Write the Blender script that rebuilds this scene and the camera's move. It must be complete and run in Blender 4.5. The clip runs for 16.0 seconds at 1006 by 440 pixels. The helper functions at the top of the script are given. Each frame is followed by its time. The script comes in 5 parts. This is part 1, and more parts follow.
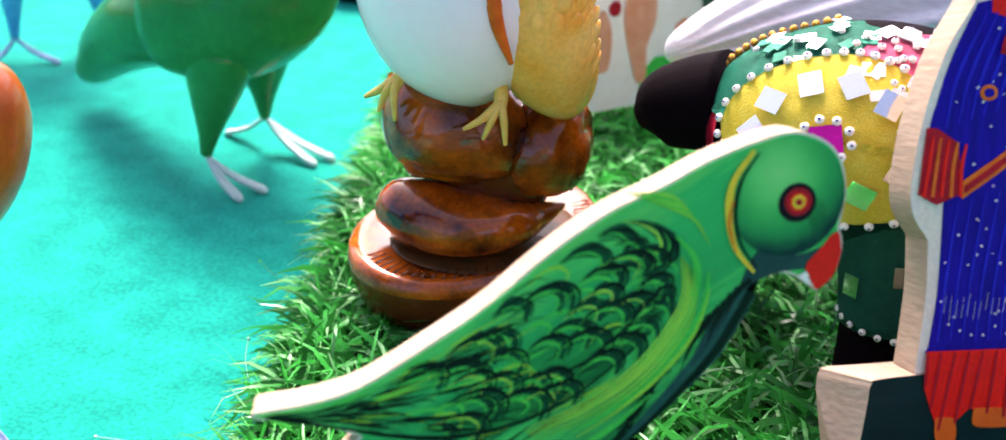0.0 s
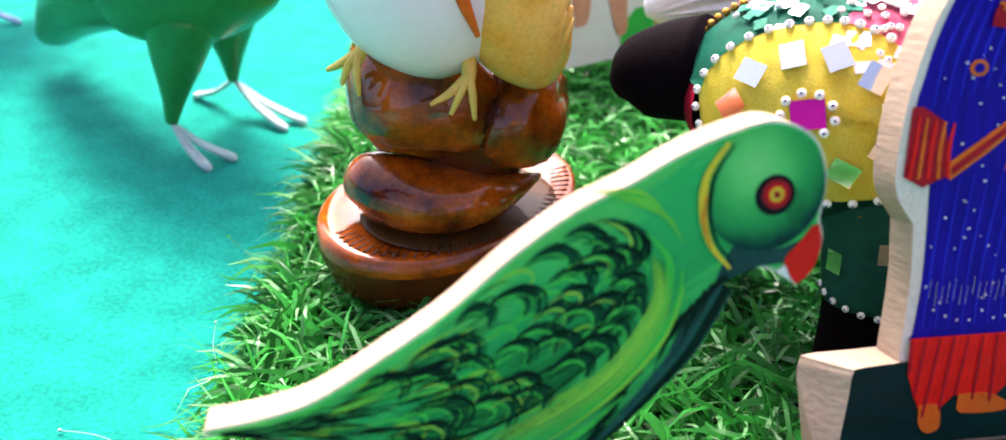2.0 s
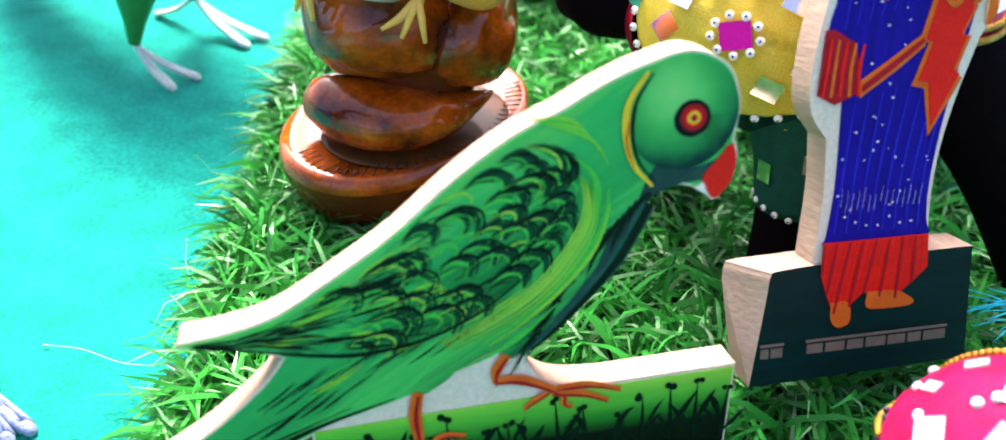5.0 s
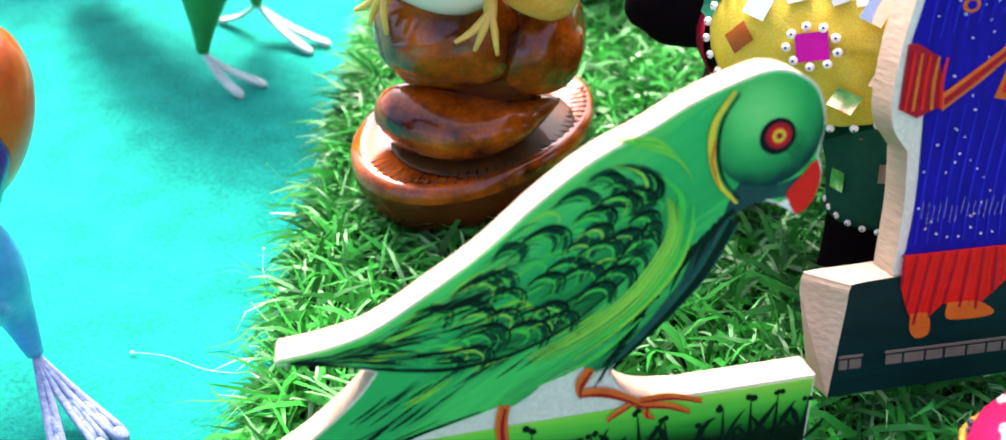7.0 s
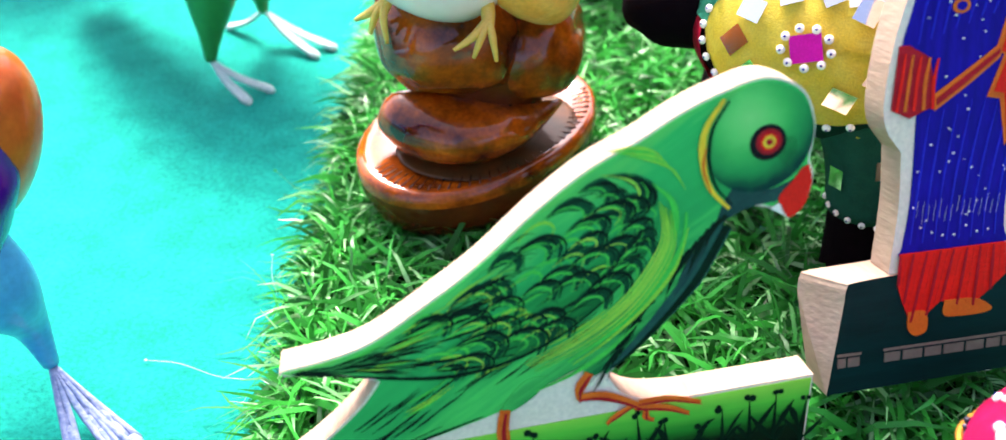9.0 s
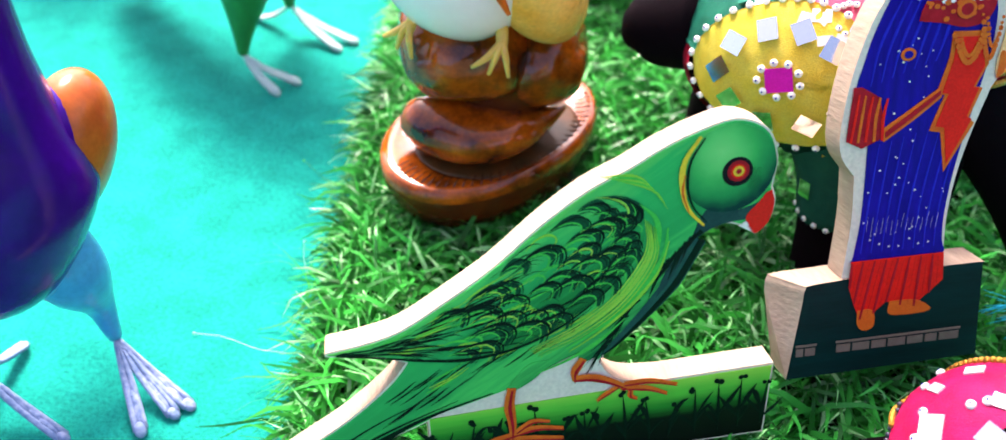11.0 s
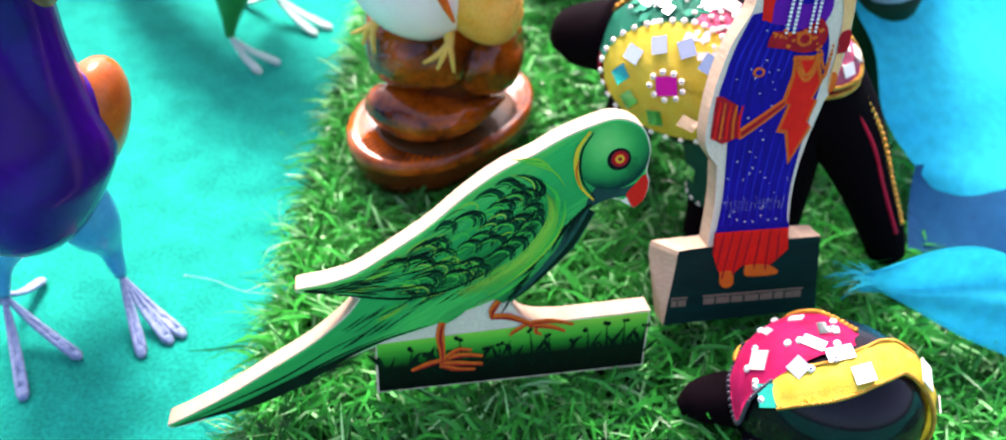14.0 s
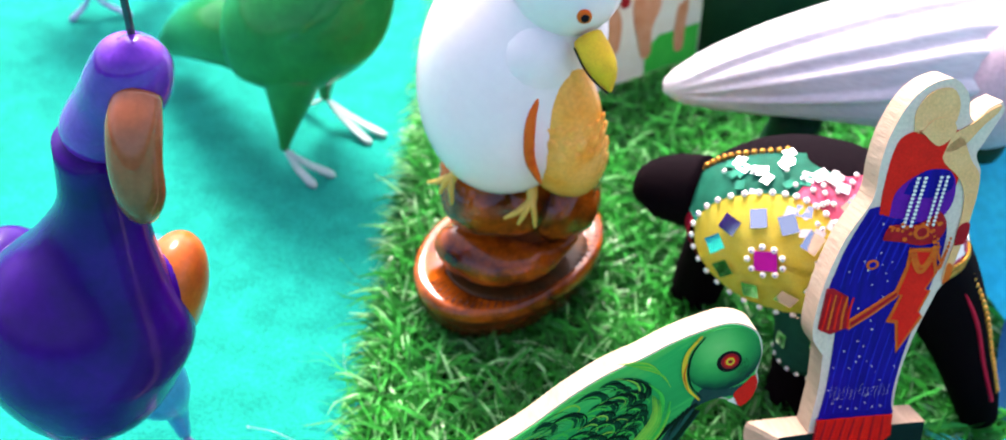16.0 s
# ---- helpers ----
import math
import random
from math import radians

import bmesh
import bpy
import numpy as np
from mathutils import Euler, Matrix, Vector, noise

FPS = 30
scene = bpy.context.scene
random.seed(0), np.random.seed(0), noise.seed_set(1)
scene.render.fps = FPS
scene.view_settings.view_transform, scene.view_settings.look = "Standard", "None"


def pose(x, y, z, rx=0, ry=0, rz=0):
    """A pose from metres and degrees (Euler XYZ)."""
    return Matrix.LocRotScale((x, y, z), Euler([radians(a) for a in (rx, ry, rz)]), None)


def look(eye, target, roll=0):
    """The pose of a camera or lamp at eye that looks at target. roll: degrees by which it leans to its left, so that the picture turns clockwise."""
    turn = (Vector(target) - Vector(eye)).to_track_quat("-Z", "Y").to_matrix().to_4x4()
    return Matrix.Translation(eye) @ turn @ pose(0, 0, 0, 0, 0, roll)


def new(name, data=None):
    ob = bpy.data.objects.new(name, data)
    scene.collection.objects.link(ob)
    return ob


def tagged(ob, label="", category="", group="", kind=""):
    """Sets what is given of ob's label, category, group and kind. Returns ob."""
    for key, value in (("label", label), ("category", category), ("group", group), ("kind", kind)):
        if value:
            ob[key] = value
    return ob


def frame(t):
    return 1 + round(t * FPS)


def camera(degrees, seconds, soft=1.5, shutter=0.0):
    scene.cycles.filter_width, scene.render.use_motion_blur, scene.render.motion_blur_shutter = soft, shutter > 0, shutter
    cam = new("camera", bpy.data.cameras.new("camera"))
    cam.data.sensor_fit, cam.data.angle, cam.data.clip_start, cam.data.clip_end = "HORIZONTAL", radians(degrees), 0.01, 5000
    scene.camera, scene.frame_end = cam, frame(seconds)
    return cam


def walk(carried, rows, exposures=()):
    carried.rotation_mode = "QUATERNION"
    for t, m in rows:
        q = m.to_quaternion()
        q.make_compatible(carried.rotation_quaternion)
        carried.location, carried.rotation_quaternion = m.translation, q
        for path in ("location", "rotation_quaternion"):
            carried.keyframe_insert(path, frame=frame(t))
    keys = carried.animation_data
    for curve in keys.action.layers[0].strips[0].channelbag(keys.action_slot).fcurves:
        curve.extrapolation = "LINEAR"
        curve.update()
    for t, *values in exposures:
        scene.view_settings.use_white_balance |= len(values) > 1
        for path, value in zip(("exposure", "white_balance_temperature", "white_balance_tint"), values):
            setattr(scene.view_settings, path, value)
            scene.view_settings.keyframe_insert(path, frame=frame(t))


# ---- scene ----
cam = camera(56.8, 16.0)
PATH = [
    (0, (0.016, 0.018, 0.195), (-0.01, 1.787, -0.737), 3.9),
    (0.5, (0.016, 0.018, 0.193), (-0.016, 1.789, -0.736), 4.0),
    (1, (0.016, 0.022, 0.192), (-0.008, 1.792, -0.74), 4.1),
    (1.5, (0.022, 0.029, 0.195), (0.003, 1.79, -0.754), 3.5),
    (2, (0.021, 0.034, 0.201), (0.022, 1.736, -0.85), 3.2),
    (2.5, (0.024, 0.031, 0.208), (0.061, 1.677, -0.928), 2.7),
    (3, (0.025, 0.034, 0.211), (0.087, 1.638, -0.981), 2.0),
    (3.5, (0.025, 0.032, 0.213), (0.099, 1.617, -1.004), 2.3),
    (3.7, (0.024, 0.032, 0.213), (0.097, 1.617, -1.004), 2.2),
    (5.8, (0.031, 0.019, 0.216), (0.087, 1.596, -1.012), 3.7),
    (6, (0.028, 0.023, 0.217), (0.099, 1.603, -1.008), 4.1),
    (6.5, (0.016, 0.022, 0.226), (0.0, 1.592, -1.013), 1.2),
    (7, (0.018, 0.024, 0.222), (-0.008, 1.587, -1.025), 0.8),
    (7.5, (0.026, 0.027, 0.222), (-0.012, 1.587, -1.028), -0.1),
    (8, (0.026, 0.029, 0.222), (-0.027, 1.584, -1.035), -0.8),
    (8.5, (0.02, 0.029, 0.221), (-0.041, 1.585, -1.035), -1.1),
    (9, (0.023, 0.024, 0.228), (-0.042, 1.572, -1.037), -1.3),
    (9.2, (0.022, 0.024, 0.234), (-0.041, 1.57, -1.034), -1.1),
    (11.3, (0.021, -0.004, 0.279), (-0.044, 1.48, -1.06), -0.0),
    (11.5, (0.016, -0.008, 0.293), (-0.048, 1.472, -1.051), 0.2),
    (12, (0.016, -0.016, 0.303), (-0.026, 1.446, -1.061), 1.6),
    (12.5, (0.031, -0.023, 0.311), (0.023, 1.428, -1.064), 2.7),
    (13, (0.035, -0.034, 0.309), (0.027, 1.414, -1.071), 3.0),
    (13.5, (0.038, -0.052, 0.314), (0.031, 1.397, -1.065), 3.3),
    (14, (0.037, -0.05, 0.311), (0.032, 1.401, -1.065), 3.4),
    (14.5, (0.033, -0.049, 0.315), (0.03, 1.41, -1.053), 3.6),
    (15, (0.028, -0.042, 0.318), (0.021, 1.424, -1.043), 3.7),
    (15.5, (0.007, -0.019, 0.329), (0.007, 1.449, -1.03), 4.3),
    (16, (-0.001, 0.001, 0.343), (-0.006, 1.47, -1.014), 4.4),
]
walk(cam, [(t, look(eye, target, roll)) for t, eye, target, roll in PATH],
     exposures=[(0, 2.0, 6500, 22), (1.5, 2.0, 6500, 22), (3.5, 2.25, 6500, 22), (9, 2.3, 6500, 22), (11.5, 2.15, 6500, 22), (16, 2.0, 6500, 22)])
# a close-up lens: the far things go soft
cam.data.dof.use_dof = True
cam.data.dof.focus_distance = 0.27
cam.data.dof.aperture_fstop = 11.0

from mathutils import geometry

# ---- light: soft daylight from behind and above ----
SUN_EL, SUN_AZ = 52.0, 14.0      # degrees up; degrees to the left of straight ahead
world = bpy.data.worlds.new("sky")
scene.world = world
world.use_nodes = True
wn = world.node_tree
sky = wn.nodes.new("ShaderNodeTexSky")
sky.sky_type = "NISHITA"
sky.sun_disc = False
sky.sun_elevation = radians(SUN_EL)
sky.sun_rotation = radians(-SUN_AZ)
sky.air_density, sky.dust_density, sky.ozone_density = 0.5, 5.0, 0.3
wn.nodes["Background"].inputs["Strength"].default_value = 0.15
wn.links.new(sky.outputs[0], wn.nodes["Background"].inputs["Color"])
sun = new("sun", bpy.data.lights.new("sun", "SUN"))
sun.data.energy, sun.data.angle, sun.data.color = 2.0, radians(24), (1.0, 0.96, 0.9)
se, sa = radians(SUN_EL), radians(SUN_AZ)
sun.matrix_world = look((-math.sin(sa) * math.cos(se) * 3, math.cos(sa) * math.cos(se) * 3, math.sin(se) * 3), (0, 0, 0))


# ---- materials ----
def material(name, c1, c2=None, scale=40.0, rough=0.5, bump=0.0, bump_scale=None, coat=0.0, metal=0.0,
             stretch=(1, 1, 1), sharp=0.0, sheen=0.0, fine=0.12, island=0.0, spec=0.07):
    """A surface of two colours mixed by noise at two scales, with relief."""
    m = bpy.data.materials.new(name)
    m.use_nodes = True
    t = m.node_tree
    n, l = t.nodes, t.links
    b = n["Principled BSDF"]
    c2 = c2 or tuple(x * 0.8 for x in c1)
    co = n.new("ShaderNodeTexCoord")
    mp = n.new("ShaderNodeMapping")
    mp.inputs["Scale"].default_value = stretch
    l.new(co.outputs["Object"], mp.inputs["Vector"])
    a = n.new("ShaderNodeTexNoise")
    a.inputs["Scale"].default_value, a.inputs["Detail"].default_value = scale, 5
    l.new(mp.outputs[0], a.inputs["Vector"])
    r = n.new("ShaderNodeValToRGB")
    w = 0.5 * (1 - sharp)
    r.color_ramp.elements[0].position, r.color_ramp.elements[1].position = 0.5 - 0.45 * w - 0.02, 0.5 + 0.45 * w + 0.02
    r.color_ramp.elements[0].color, r.color_ramp.elements[1].color = (*c1, 1), (*c2, 1)
    l.new(a.outputs[0], r.inputs[0])
    f = n.new("ShaderNodeTexNoise")
    f.inputs["Scale"].default_value, f.inputs["Detail"].default_value = scale * 9, 3
    l.new(mp.outputs[0], f.inputs["Vector"])
    mr = n.new("ShaderNodeMapRange")
    mr.inputs[3].default_value, mr.inputs[4].default_value = 1 - fine * 2, 1 + fine * 2
    l.new(f.outputs[0], mr.inputs[0])
    mx = n.new("ShaderNodeVectorMath")
    mx.operation = "SCALE"
    l.new(r.outputs[0], mx.inputs[0])
    out = mr.outputs[0]
    if island:
        g = n.new("ShaderNodeNewGeometry")
        mi = n.new("ShaderNodeMapRange")
        mi.inputs[3].default_value, mi.inputs[4].default_value = 1 - island, 1 + island
        l.new(g.outputs["Random Per Island"], mi.inputs[0])
        mm = n.new("ShaderNodeMath")
        mm.operation = "MULTIPLY"
        l.new(out, mm.inputs[0])
        l.new(mi.outputs[0], mm.inputs[1])
        out = mm.outputs[0]
    l.new(out, mx.inputs["Scale"])
    l.new(mx.outputs[0], b.inputs["Base Color"])
    rr = n.new("ShaderNodeMapRange")
    rr.inputs[3].default_value, rr.inputs[4].default_value = max(0.02, rough - 0.07), min(1, rough + 0.07)
    l.new(a.outputs[0], rr.inputs[0])
    l.new(rr.outputs[0], b.inputs["Roughness"])
    b.inputs["Metallic"].default_value = metal
    b.inputs["Coat Weight"].default_value = coat
    b.inputs["Coat Roughness"].default_value = 0.06
    b.inputs["Sheen Weight"].default_value = sheen
    b.inputs["Specular IOR Level"].default_value = spec
    if bump:
        bp = n.new("ShaderNodeBump")
        bp.inputs["Strength"].default_value, bp.inputs["Distance"].default_value = bump, 0.001
        q = n.new("ShaderNodeTexNoise")
        q.inputs["Scale"].default_value, q.inputs["Detail"].default_value = bump_scale or scale * 6, 4
        l.new(mp.outputs[0], q.inputs["Vector"])
        l.new(q.outputs[0], bp.inputs["Height"])
        l.new(bp.outputs[0], b.inputs["Normal"])
    return m


def faded(name, stops, axis, low, high, rough=0.35, coat=0.0, streak=0.25, stretch=(60, 60, 900), turn=0.0):
    """Brushed paint that runs through several colours along one axis of the thing."""
    m = bpy.data.materials.new(name)
    m.use_nodes = True
    t = m.node_tree
    n, l = t.nodes, t.links
    b = n["Principled BSDF"]
    co = n.new("ShaderNodeTexCoord")
    rot = n.new("ShaderNodeMapping")
    rot.inputs["Rotation"].default_value = (0, radians(turn), 0)
    l.new(co.outputs["Object"], rot.inputs["Vector"])
    sp = n.new("ShaderNodeSeparateXYZ")
    l.new(rot.outputs[0], sp.inputs[0])
    mr = n.new("ShaderNodeMapRange")
    mr.inputs[1].default_value, mr.inputs[2].default_value = low, high
    l.new(sp.outputs[axis], mr.inputs[0])
    mp = n.new("ShaderNodeMapping")
    mp.inputs["Scale"].default_value = stretch
    l.new(rot.outputs[0], mp.inputs["Vector"])
    a = n.new("ShaderNodeTexNoise")
    a.inputs["Scale"].default_value, a.inputs["Detail"].default_value = 1.0, 4
    l.new(mp.outputs[0], a.inputs["Vector"])
    s = n.new("ShaderNodeMath")
    s.operation = "MULTIPLY_ADD"
    s.inputs[1].default_value = streak * 2
    l.new(a.outputs[0], s.inputs[0])
    l.new(mr.outputs[0], s.inputs[2])
    d = n.new("ShaderNodeMath")
    d.operation = "SUBTRACT"
    d.inputs[1].default_value = streak
    l.new(s.outputs[0], d.inputs[0])
    r = n.new("ShaderNodeValToRGB")
    e = r.color_ramp.elements
    while len(e) < len(stops):
        e.new(0.5)
    for k, (p, c) in enumerate(stops):
        e[k].position, e[k].color = p, (*c, 1)
    l.new(d.outputs[0], r.inputs[0])
    l.new(r.outputs[0], b.inputs["Base Color"])
    b.inputs["Roughness"].default_value = rough
    b.inputs["Specular IOR Level"].default_value = 0.08
    b.inputs["Coat Weight"].default_value = coat
    b.inputs["Coat Roughness"].default_value = 0.1
    return m


def radial(name, centre, radius, stops, streak=0.1):
    """Brushed paint in rings round a point of the board (x, z in metres)."""
    m = faded(name, stops, 2, 0.0, 1.0, streak=streak, stretch=(220, 220, 220))
    t = m.node_tree
    n, l = t.nodes, t.links
    co = [q for q in n if q.type == "TEX_COORD"][0]
    mr = [q for q in n if q.type == "MAP_RANGE"][0]
    fl = n.new("ShaderNodeVectorMath")
    fl.operation = "MULTIPLY"
    fl.inputs[1].default_value = (1, 0, 1)
    d = n.new("ShaderNodeVectorMath")
    d.operation = "DISTANCE"
    d.inputs[1].default_value = (centre[0], 0, centre[1])
    l.new(co.outputs["Object"], fl.inputs[0])
    l.new(fl.outputs[0], d.inputs[0])
    l.new(d.outputs["Value"], mr.inputs[0])
    mr.inputs[1].default_value, mr.inputs[2].default_value = 0.0, radius
    return m


FELT = material("turquoise_felt", (0.0, 0.30, 0.222), (0.0, 0.19, 0.140), 60, 0.95, 0.6, 900, spec=0.05, fine=0.28)
MAT_BACK = material("mat_backing", (0.002, 0.010, 0.003), None, 300, 0.95, spec=0.05)
GRASS = material("plastic_grass", (0.004, 0.12, 0.013), (0.034, 0.40, 0.046), 30, 0.36, spec=0.28, island=0.65, fine=0.05)
GRASS_PALE = material("pale_plastic_grass", (0.12, 0.50, 0.13), (0.36, 0.68, 0.32), 60, 0.28, spec=0.45, island=0.5, fine=0.05)
WOOD = material("sawn_pale_board", (0.38, 0.265, 0.185), (0.46, 0.34, 0.25), 90, 0.9, 0.35, 700, stretch=(1, 0.2, 1))
PRIMER = material("cream_primer", (0.66, 0.56, 0.42), (0.72, 0.62, 0.50), 90, 0.6)
GREEN_BODY = faded("painted_parrot_green", [(0.0, (0.002, 0.032, 0.017)), (0.15, (0.003, 0.137, 0.037)), (0.36, (0.038, 0.484, 0.091)), (0.52, (0.007, 0.316, 0.073)), (0.78, (0.009, 0.400, 0.091)), (1.0, (0.127, 0.546, 0.091))],
                   2, -0.008, 0.052, turn=33, streak=0.24, stretch=(40, 40, 420))
GREEN_WING = faded("painted_wing_green", [(0.0, (0.002, 0.052, 0.017)), (0.25, (0.004, 0.188, 0.036)), (0.55, (0.007, 0.355, 0.084)), (0.85, (0.059, 0.504, 0.096)), (1.0, (0.007, 0.292, 0.060))],
                   2, 0.014, 0.052, turn=33, streak=0.36, stretch=(60, 60, 420))
GREEN_HEAD = radial("painted_head_green", (0.0825, 0.0945), 0.0168, [(0.0, (0.184, 0.574, 0.158)), (0.3, (0.092, 0.505, 0.118)), (0.5, (0.028, 0.379, 0.079)), (0.75, (0.007, 0.252, 0.060)), (0.92, (0.003, 0.092, 0.033)), (1.0, (0.003, 0.035, 0.026))])
THROAT = material("slate_throat_paint", (0.008, 0.035, 0.032), (0.02, 0.075, 0.06), 160, 0.45)
BASE_PAINT = faded("painted_meadow", [(0.0, (0.002, 0.004, 0.003)), (0.42, (0.003, 0.010, 0.005)), (0.60, (0.008, 0.20, 0.02)), (0.78, (0.07, 0.46, 0.04)), (1.0, (0.26, 0.62, 0.06))],
                   2, -0.001, 0.0235, streak=0.08, stretch=(30, 30, 400))
INK = material("dark_green_ink", (0.001, 0.008, 0.004), (0.002, 0.018, 0.008), 200, 0.45)
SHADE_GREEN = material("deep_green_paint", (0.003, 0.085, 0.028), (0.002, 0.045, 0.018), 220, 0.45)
SLATE = material("slate_breast_paint", (0.010, 0.045, 0.045), (0.016, 0.10, 0.060), 260, 0.45)
STRAW = material("yellow_green_paint", (0.36, 0.58, 0.06), (0.16, 0.50, 0.05), 160, 0.45)
LIME = material("lime_paint", (0.28, 0.58, 0.04), (0.14, 0.46, 0.04), 120, 0.45)
LEAF_GREEN = material("bright_green_paint", (0.02, 0.42, 0.05), (0.04, 0.50, 0.06), 120, 0.45)
BLACK = material("black_paint", (0.006, 0.004, 0.006), (0.012, 0.008, 0.010), 200, 0.45)
RED = material("red_paint", (0.82, 0.018, 0.008), (0.66, 0.014, 0.008), 150, 0.45)
DARK_RED = material("crimson_paint", (0.45, 0.012, 0.02), (0.28, 0.008, 0.012), 300, 0.45)
ORANGE = material("orange_paint", (0.72, 0.16, 0.015), (0.60, 0.09, 0.012), 200, 0.45)
YELLOW = material("yellow_paint", (0.80, 0.55, 0.03), (0.72, 0.42, 0.03), 200, 0.45)
CREAM = material("pale_paint", (0.82, 0.76, 0.66), (0.78, 0.68, 0.55), 120, 0.4)
NAVY = material("ultramarine_paint", (0.006, 0.003, 0.15), (0.012, 0.005, 0.27), 160, 0.45, stretch=(3, 3, 0.4))
BLUE_FOLD = material("bright_blue_paint", (0.02, 0.02, 0.46), (0.01, 0.01, 0.30), 160, 0.45)
VIOLET = material("violet_paint", (0.16, 0.01, 0.30), (0.07, 0.008, 0.24), 140, 0.45)
SKIN = material("ochre_paint", (0.84, 0.50, 0.22), (0.78, 0.42, 0.16), 140, 0.4)
TEAL_DARK = material("dark_teal_paint", (0.002, 0.030, 0.026), (0.003, 0.014, 0.012), 90, 0.45, stretch=(0.3, 1, 2))
BAR_GOLD = material("dull_lettering_paint", (0.20, 0.15, 0.11), None, 300, 0.5)
GLAZE = material("brown_glaze", (0.44, 0.085, 0.003), (0.030, 0.004, 0.001), 70, 0.16, 0.3, 240, coat=0.9, sharp=0.3, fine=0.3)
# dark glaze of the combed marks; also stands for shade under and between rocks
GLAZE_DARK_SHADE = material("dark_glaze_and_shade", (0.05, 0.010, 0.003), (0.10, 0.022, 0.004), 75, 0.22, 0.1, 300, coat=0.5)
# pooled glaze, coloured darker to carry the shadow lying round the rocks
GLAZE_POOL_SHADE = material("shaded_pool_glaze", (0.03, 0.022, 0.008), (0.09, 0.03, 0.006), 130, 0.4, 0.1, 300, coat=0.2)
PORCELAIN = material("white_porcelain", (0.86, 0.78, 0.77), (0.82, 0.73, 0.72), 30, 0.2, coat=0.4, fine=0.02)
WING_GLAZE = material("amber_wing_glaze", (0.86, 0.34, 0.03), (0.88, 0.54, 0.14), 70, 0.25, 0.1, 300, coat=0.2)
CLAW_GLAZE = material("yellow_claw_glaze", (0.72, 0.50, 0.10), (0.6, 0.36, 0.06), 200, 0.3, coat=0.5)
PURPLE = material("purple_enamel", (0.046, 0.002, 0.20), (0.010, 0.001, 0.07), 34, 0.2, 0.10, 160, coat=0.08, spec=0.12)
LILAC = material("lilac_enamel", (0.20, 0.04, 0.46), (0.06, 0.01, 0.26), 70, 0.2, 0.15, 260, coat=0.6)
BLUE_LEG = material("blue_enamel", (0.03, 0.25, 0.52), (0.06, 0.38, 0.60), 50, 0.35, 0.1, 400, coat=0.4)
ORANGE_ENAMEL = material("orange_enamel", (0.50, 0.12, 0.015), (0.32, 0.05, 0.010), 60, 0.3, 0.05, 300, coat=0.5)
BROWN_BILL = material("brown_enamel", (0.34, 0.10, 0.04), (0.18, 0.045, 0.018), 70, 0.22, 0.1, 300, coat=0.6)
FOOT = material("pale_blue_flaked_paint", (0.13, 0.20, 0.38), (0.34, 0.40, 0.56), 500, 0.6, 0.6, 1200)
FOOT_WHITE = material("pale_flaked_paint", (0.34, 0.50, 0.46), (0.56, 0.64, 0.62), 700, 0.6, 0.6, 1200)
GREEN_ENAMEL = material("green_enamel", (0.010, 0.235, 0.050), (0.004, 0.135, 0.028), 26, 0.34, 0.05, 300, coat=0.35)
VELVET = material("black_velvet", (0.0025, 0.0008, 0.002), (0.005, 0.002, 0.0035), 300, 0.85, 0.4, 2500, spec=0.04)
LACQUER = material("black_lacquer", (0.004, 0.003, 0.006), (0.008, 0.006, 0.012), 90, 0.25, 0.4, 400, coat=0.35)
YELLOW_CLOTH = material("yellow_satin", (0.93, 0.80, 0.14), (0.90, 0.70, 0.06), 200, 0.5, 0.3, 1800)
PINK_CLOTH = material("pink_satin", (0.78, 0.03, 0.20), (0.66, 0.02, 0.10), 160, 0.45, 0.3, 1800)
ROSE_CLOTH = material("rose_satin", (0.84, 0.22, 0.34), (0.80, 0.10, 0.22), 160, 0.45, 0.3, 1800)
GREEN_CLOTH = material("green_satin", (0.02, 0.26, 0.16), (0.015, 0.16, 0.10), 160, 0.45, 0.3, 1800)
DARK_GREEN_CLOTH = material("bottle_green_cloth", (0.006, 0.05, 0.035), (0.01, 0.08, 0.05), 200, 0.6, 0.4, 1800)
RED_CLOTH = material("red_satin", (0.55, 0.015, 0.05), (0.40, 0.01, 0.03), 160, 0.5, 0.3, 1800)
MAGENTA = material("magenta_bead", (0.62, 0.01, 0.35), (0.5, 0.01, 0.25), 200, 0.3)
MIRROR = material("mirror_chip", (0.86, 0.88, 0.88), (0.80, 0.82, 0.82), 80, 0.08, metal=1.0, fine=0.02)
PEARL = material("white_bead", (0.85, 0.82, 0.76), (0.8, 0.76, 0.70), 300, 0.22, coat=0.5)
CHIP = material("pale_shell_chip", (0.62, 0.50, 0.50), (0.74, 0.66, 0.62), 120, 0.25, coat=0.3)
GOLD = material("gold_braid", (0.66, 0.36, 0.06), (0.45, 0.2, 0.03), 400, 0.4, 0.5, 2000, metal=0.6)
AZURE = material("azure_satin", (0.002, 0.68, 0.95), (0.03, 0.86, 0.98), 22, 0.45, 0.25, 1600)
CARVED = material("whitewashed_carving", (0.80, 0.76, 0.78), (0.62, 0.58, 0.62), 60, 0.5, 0.35, 300, stretch=(0.3, 1, 1.4))
PINKISH = material("pinkish_white_paint", (0.70, 0.55, 0.60), (0.62, 0.46, 0.52), 60, 0.5)
STEEL = material("dark_wire", (0.10, 0.09, 0.12), None, 200, 0.35, metal=0.8)
PLANTER = material("dark_green_glazed_box", (0.004, 0.03, 0.016), (0.008, 0.05, 0.02), 25, 0.4)


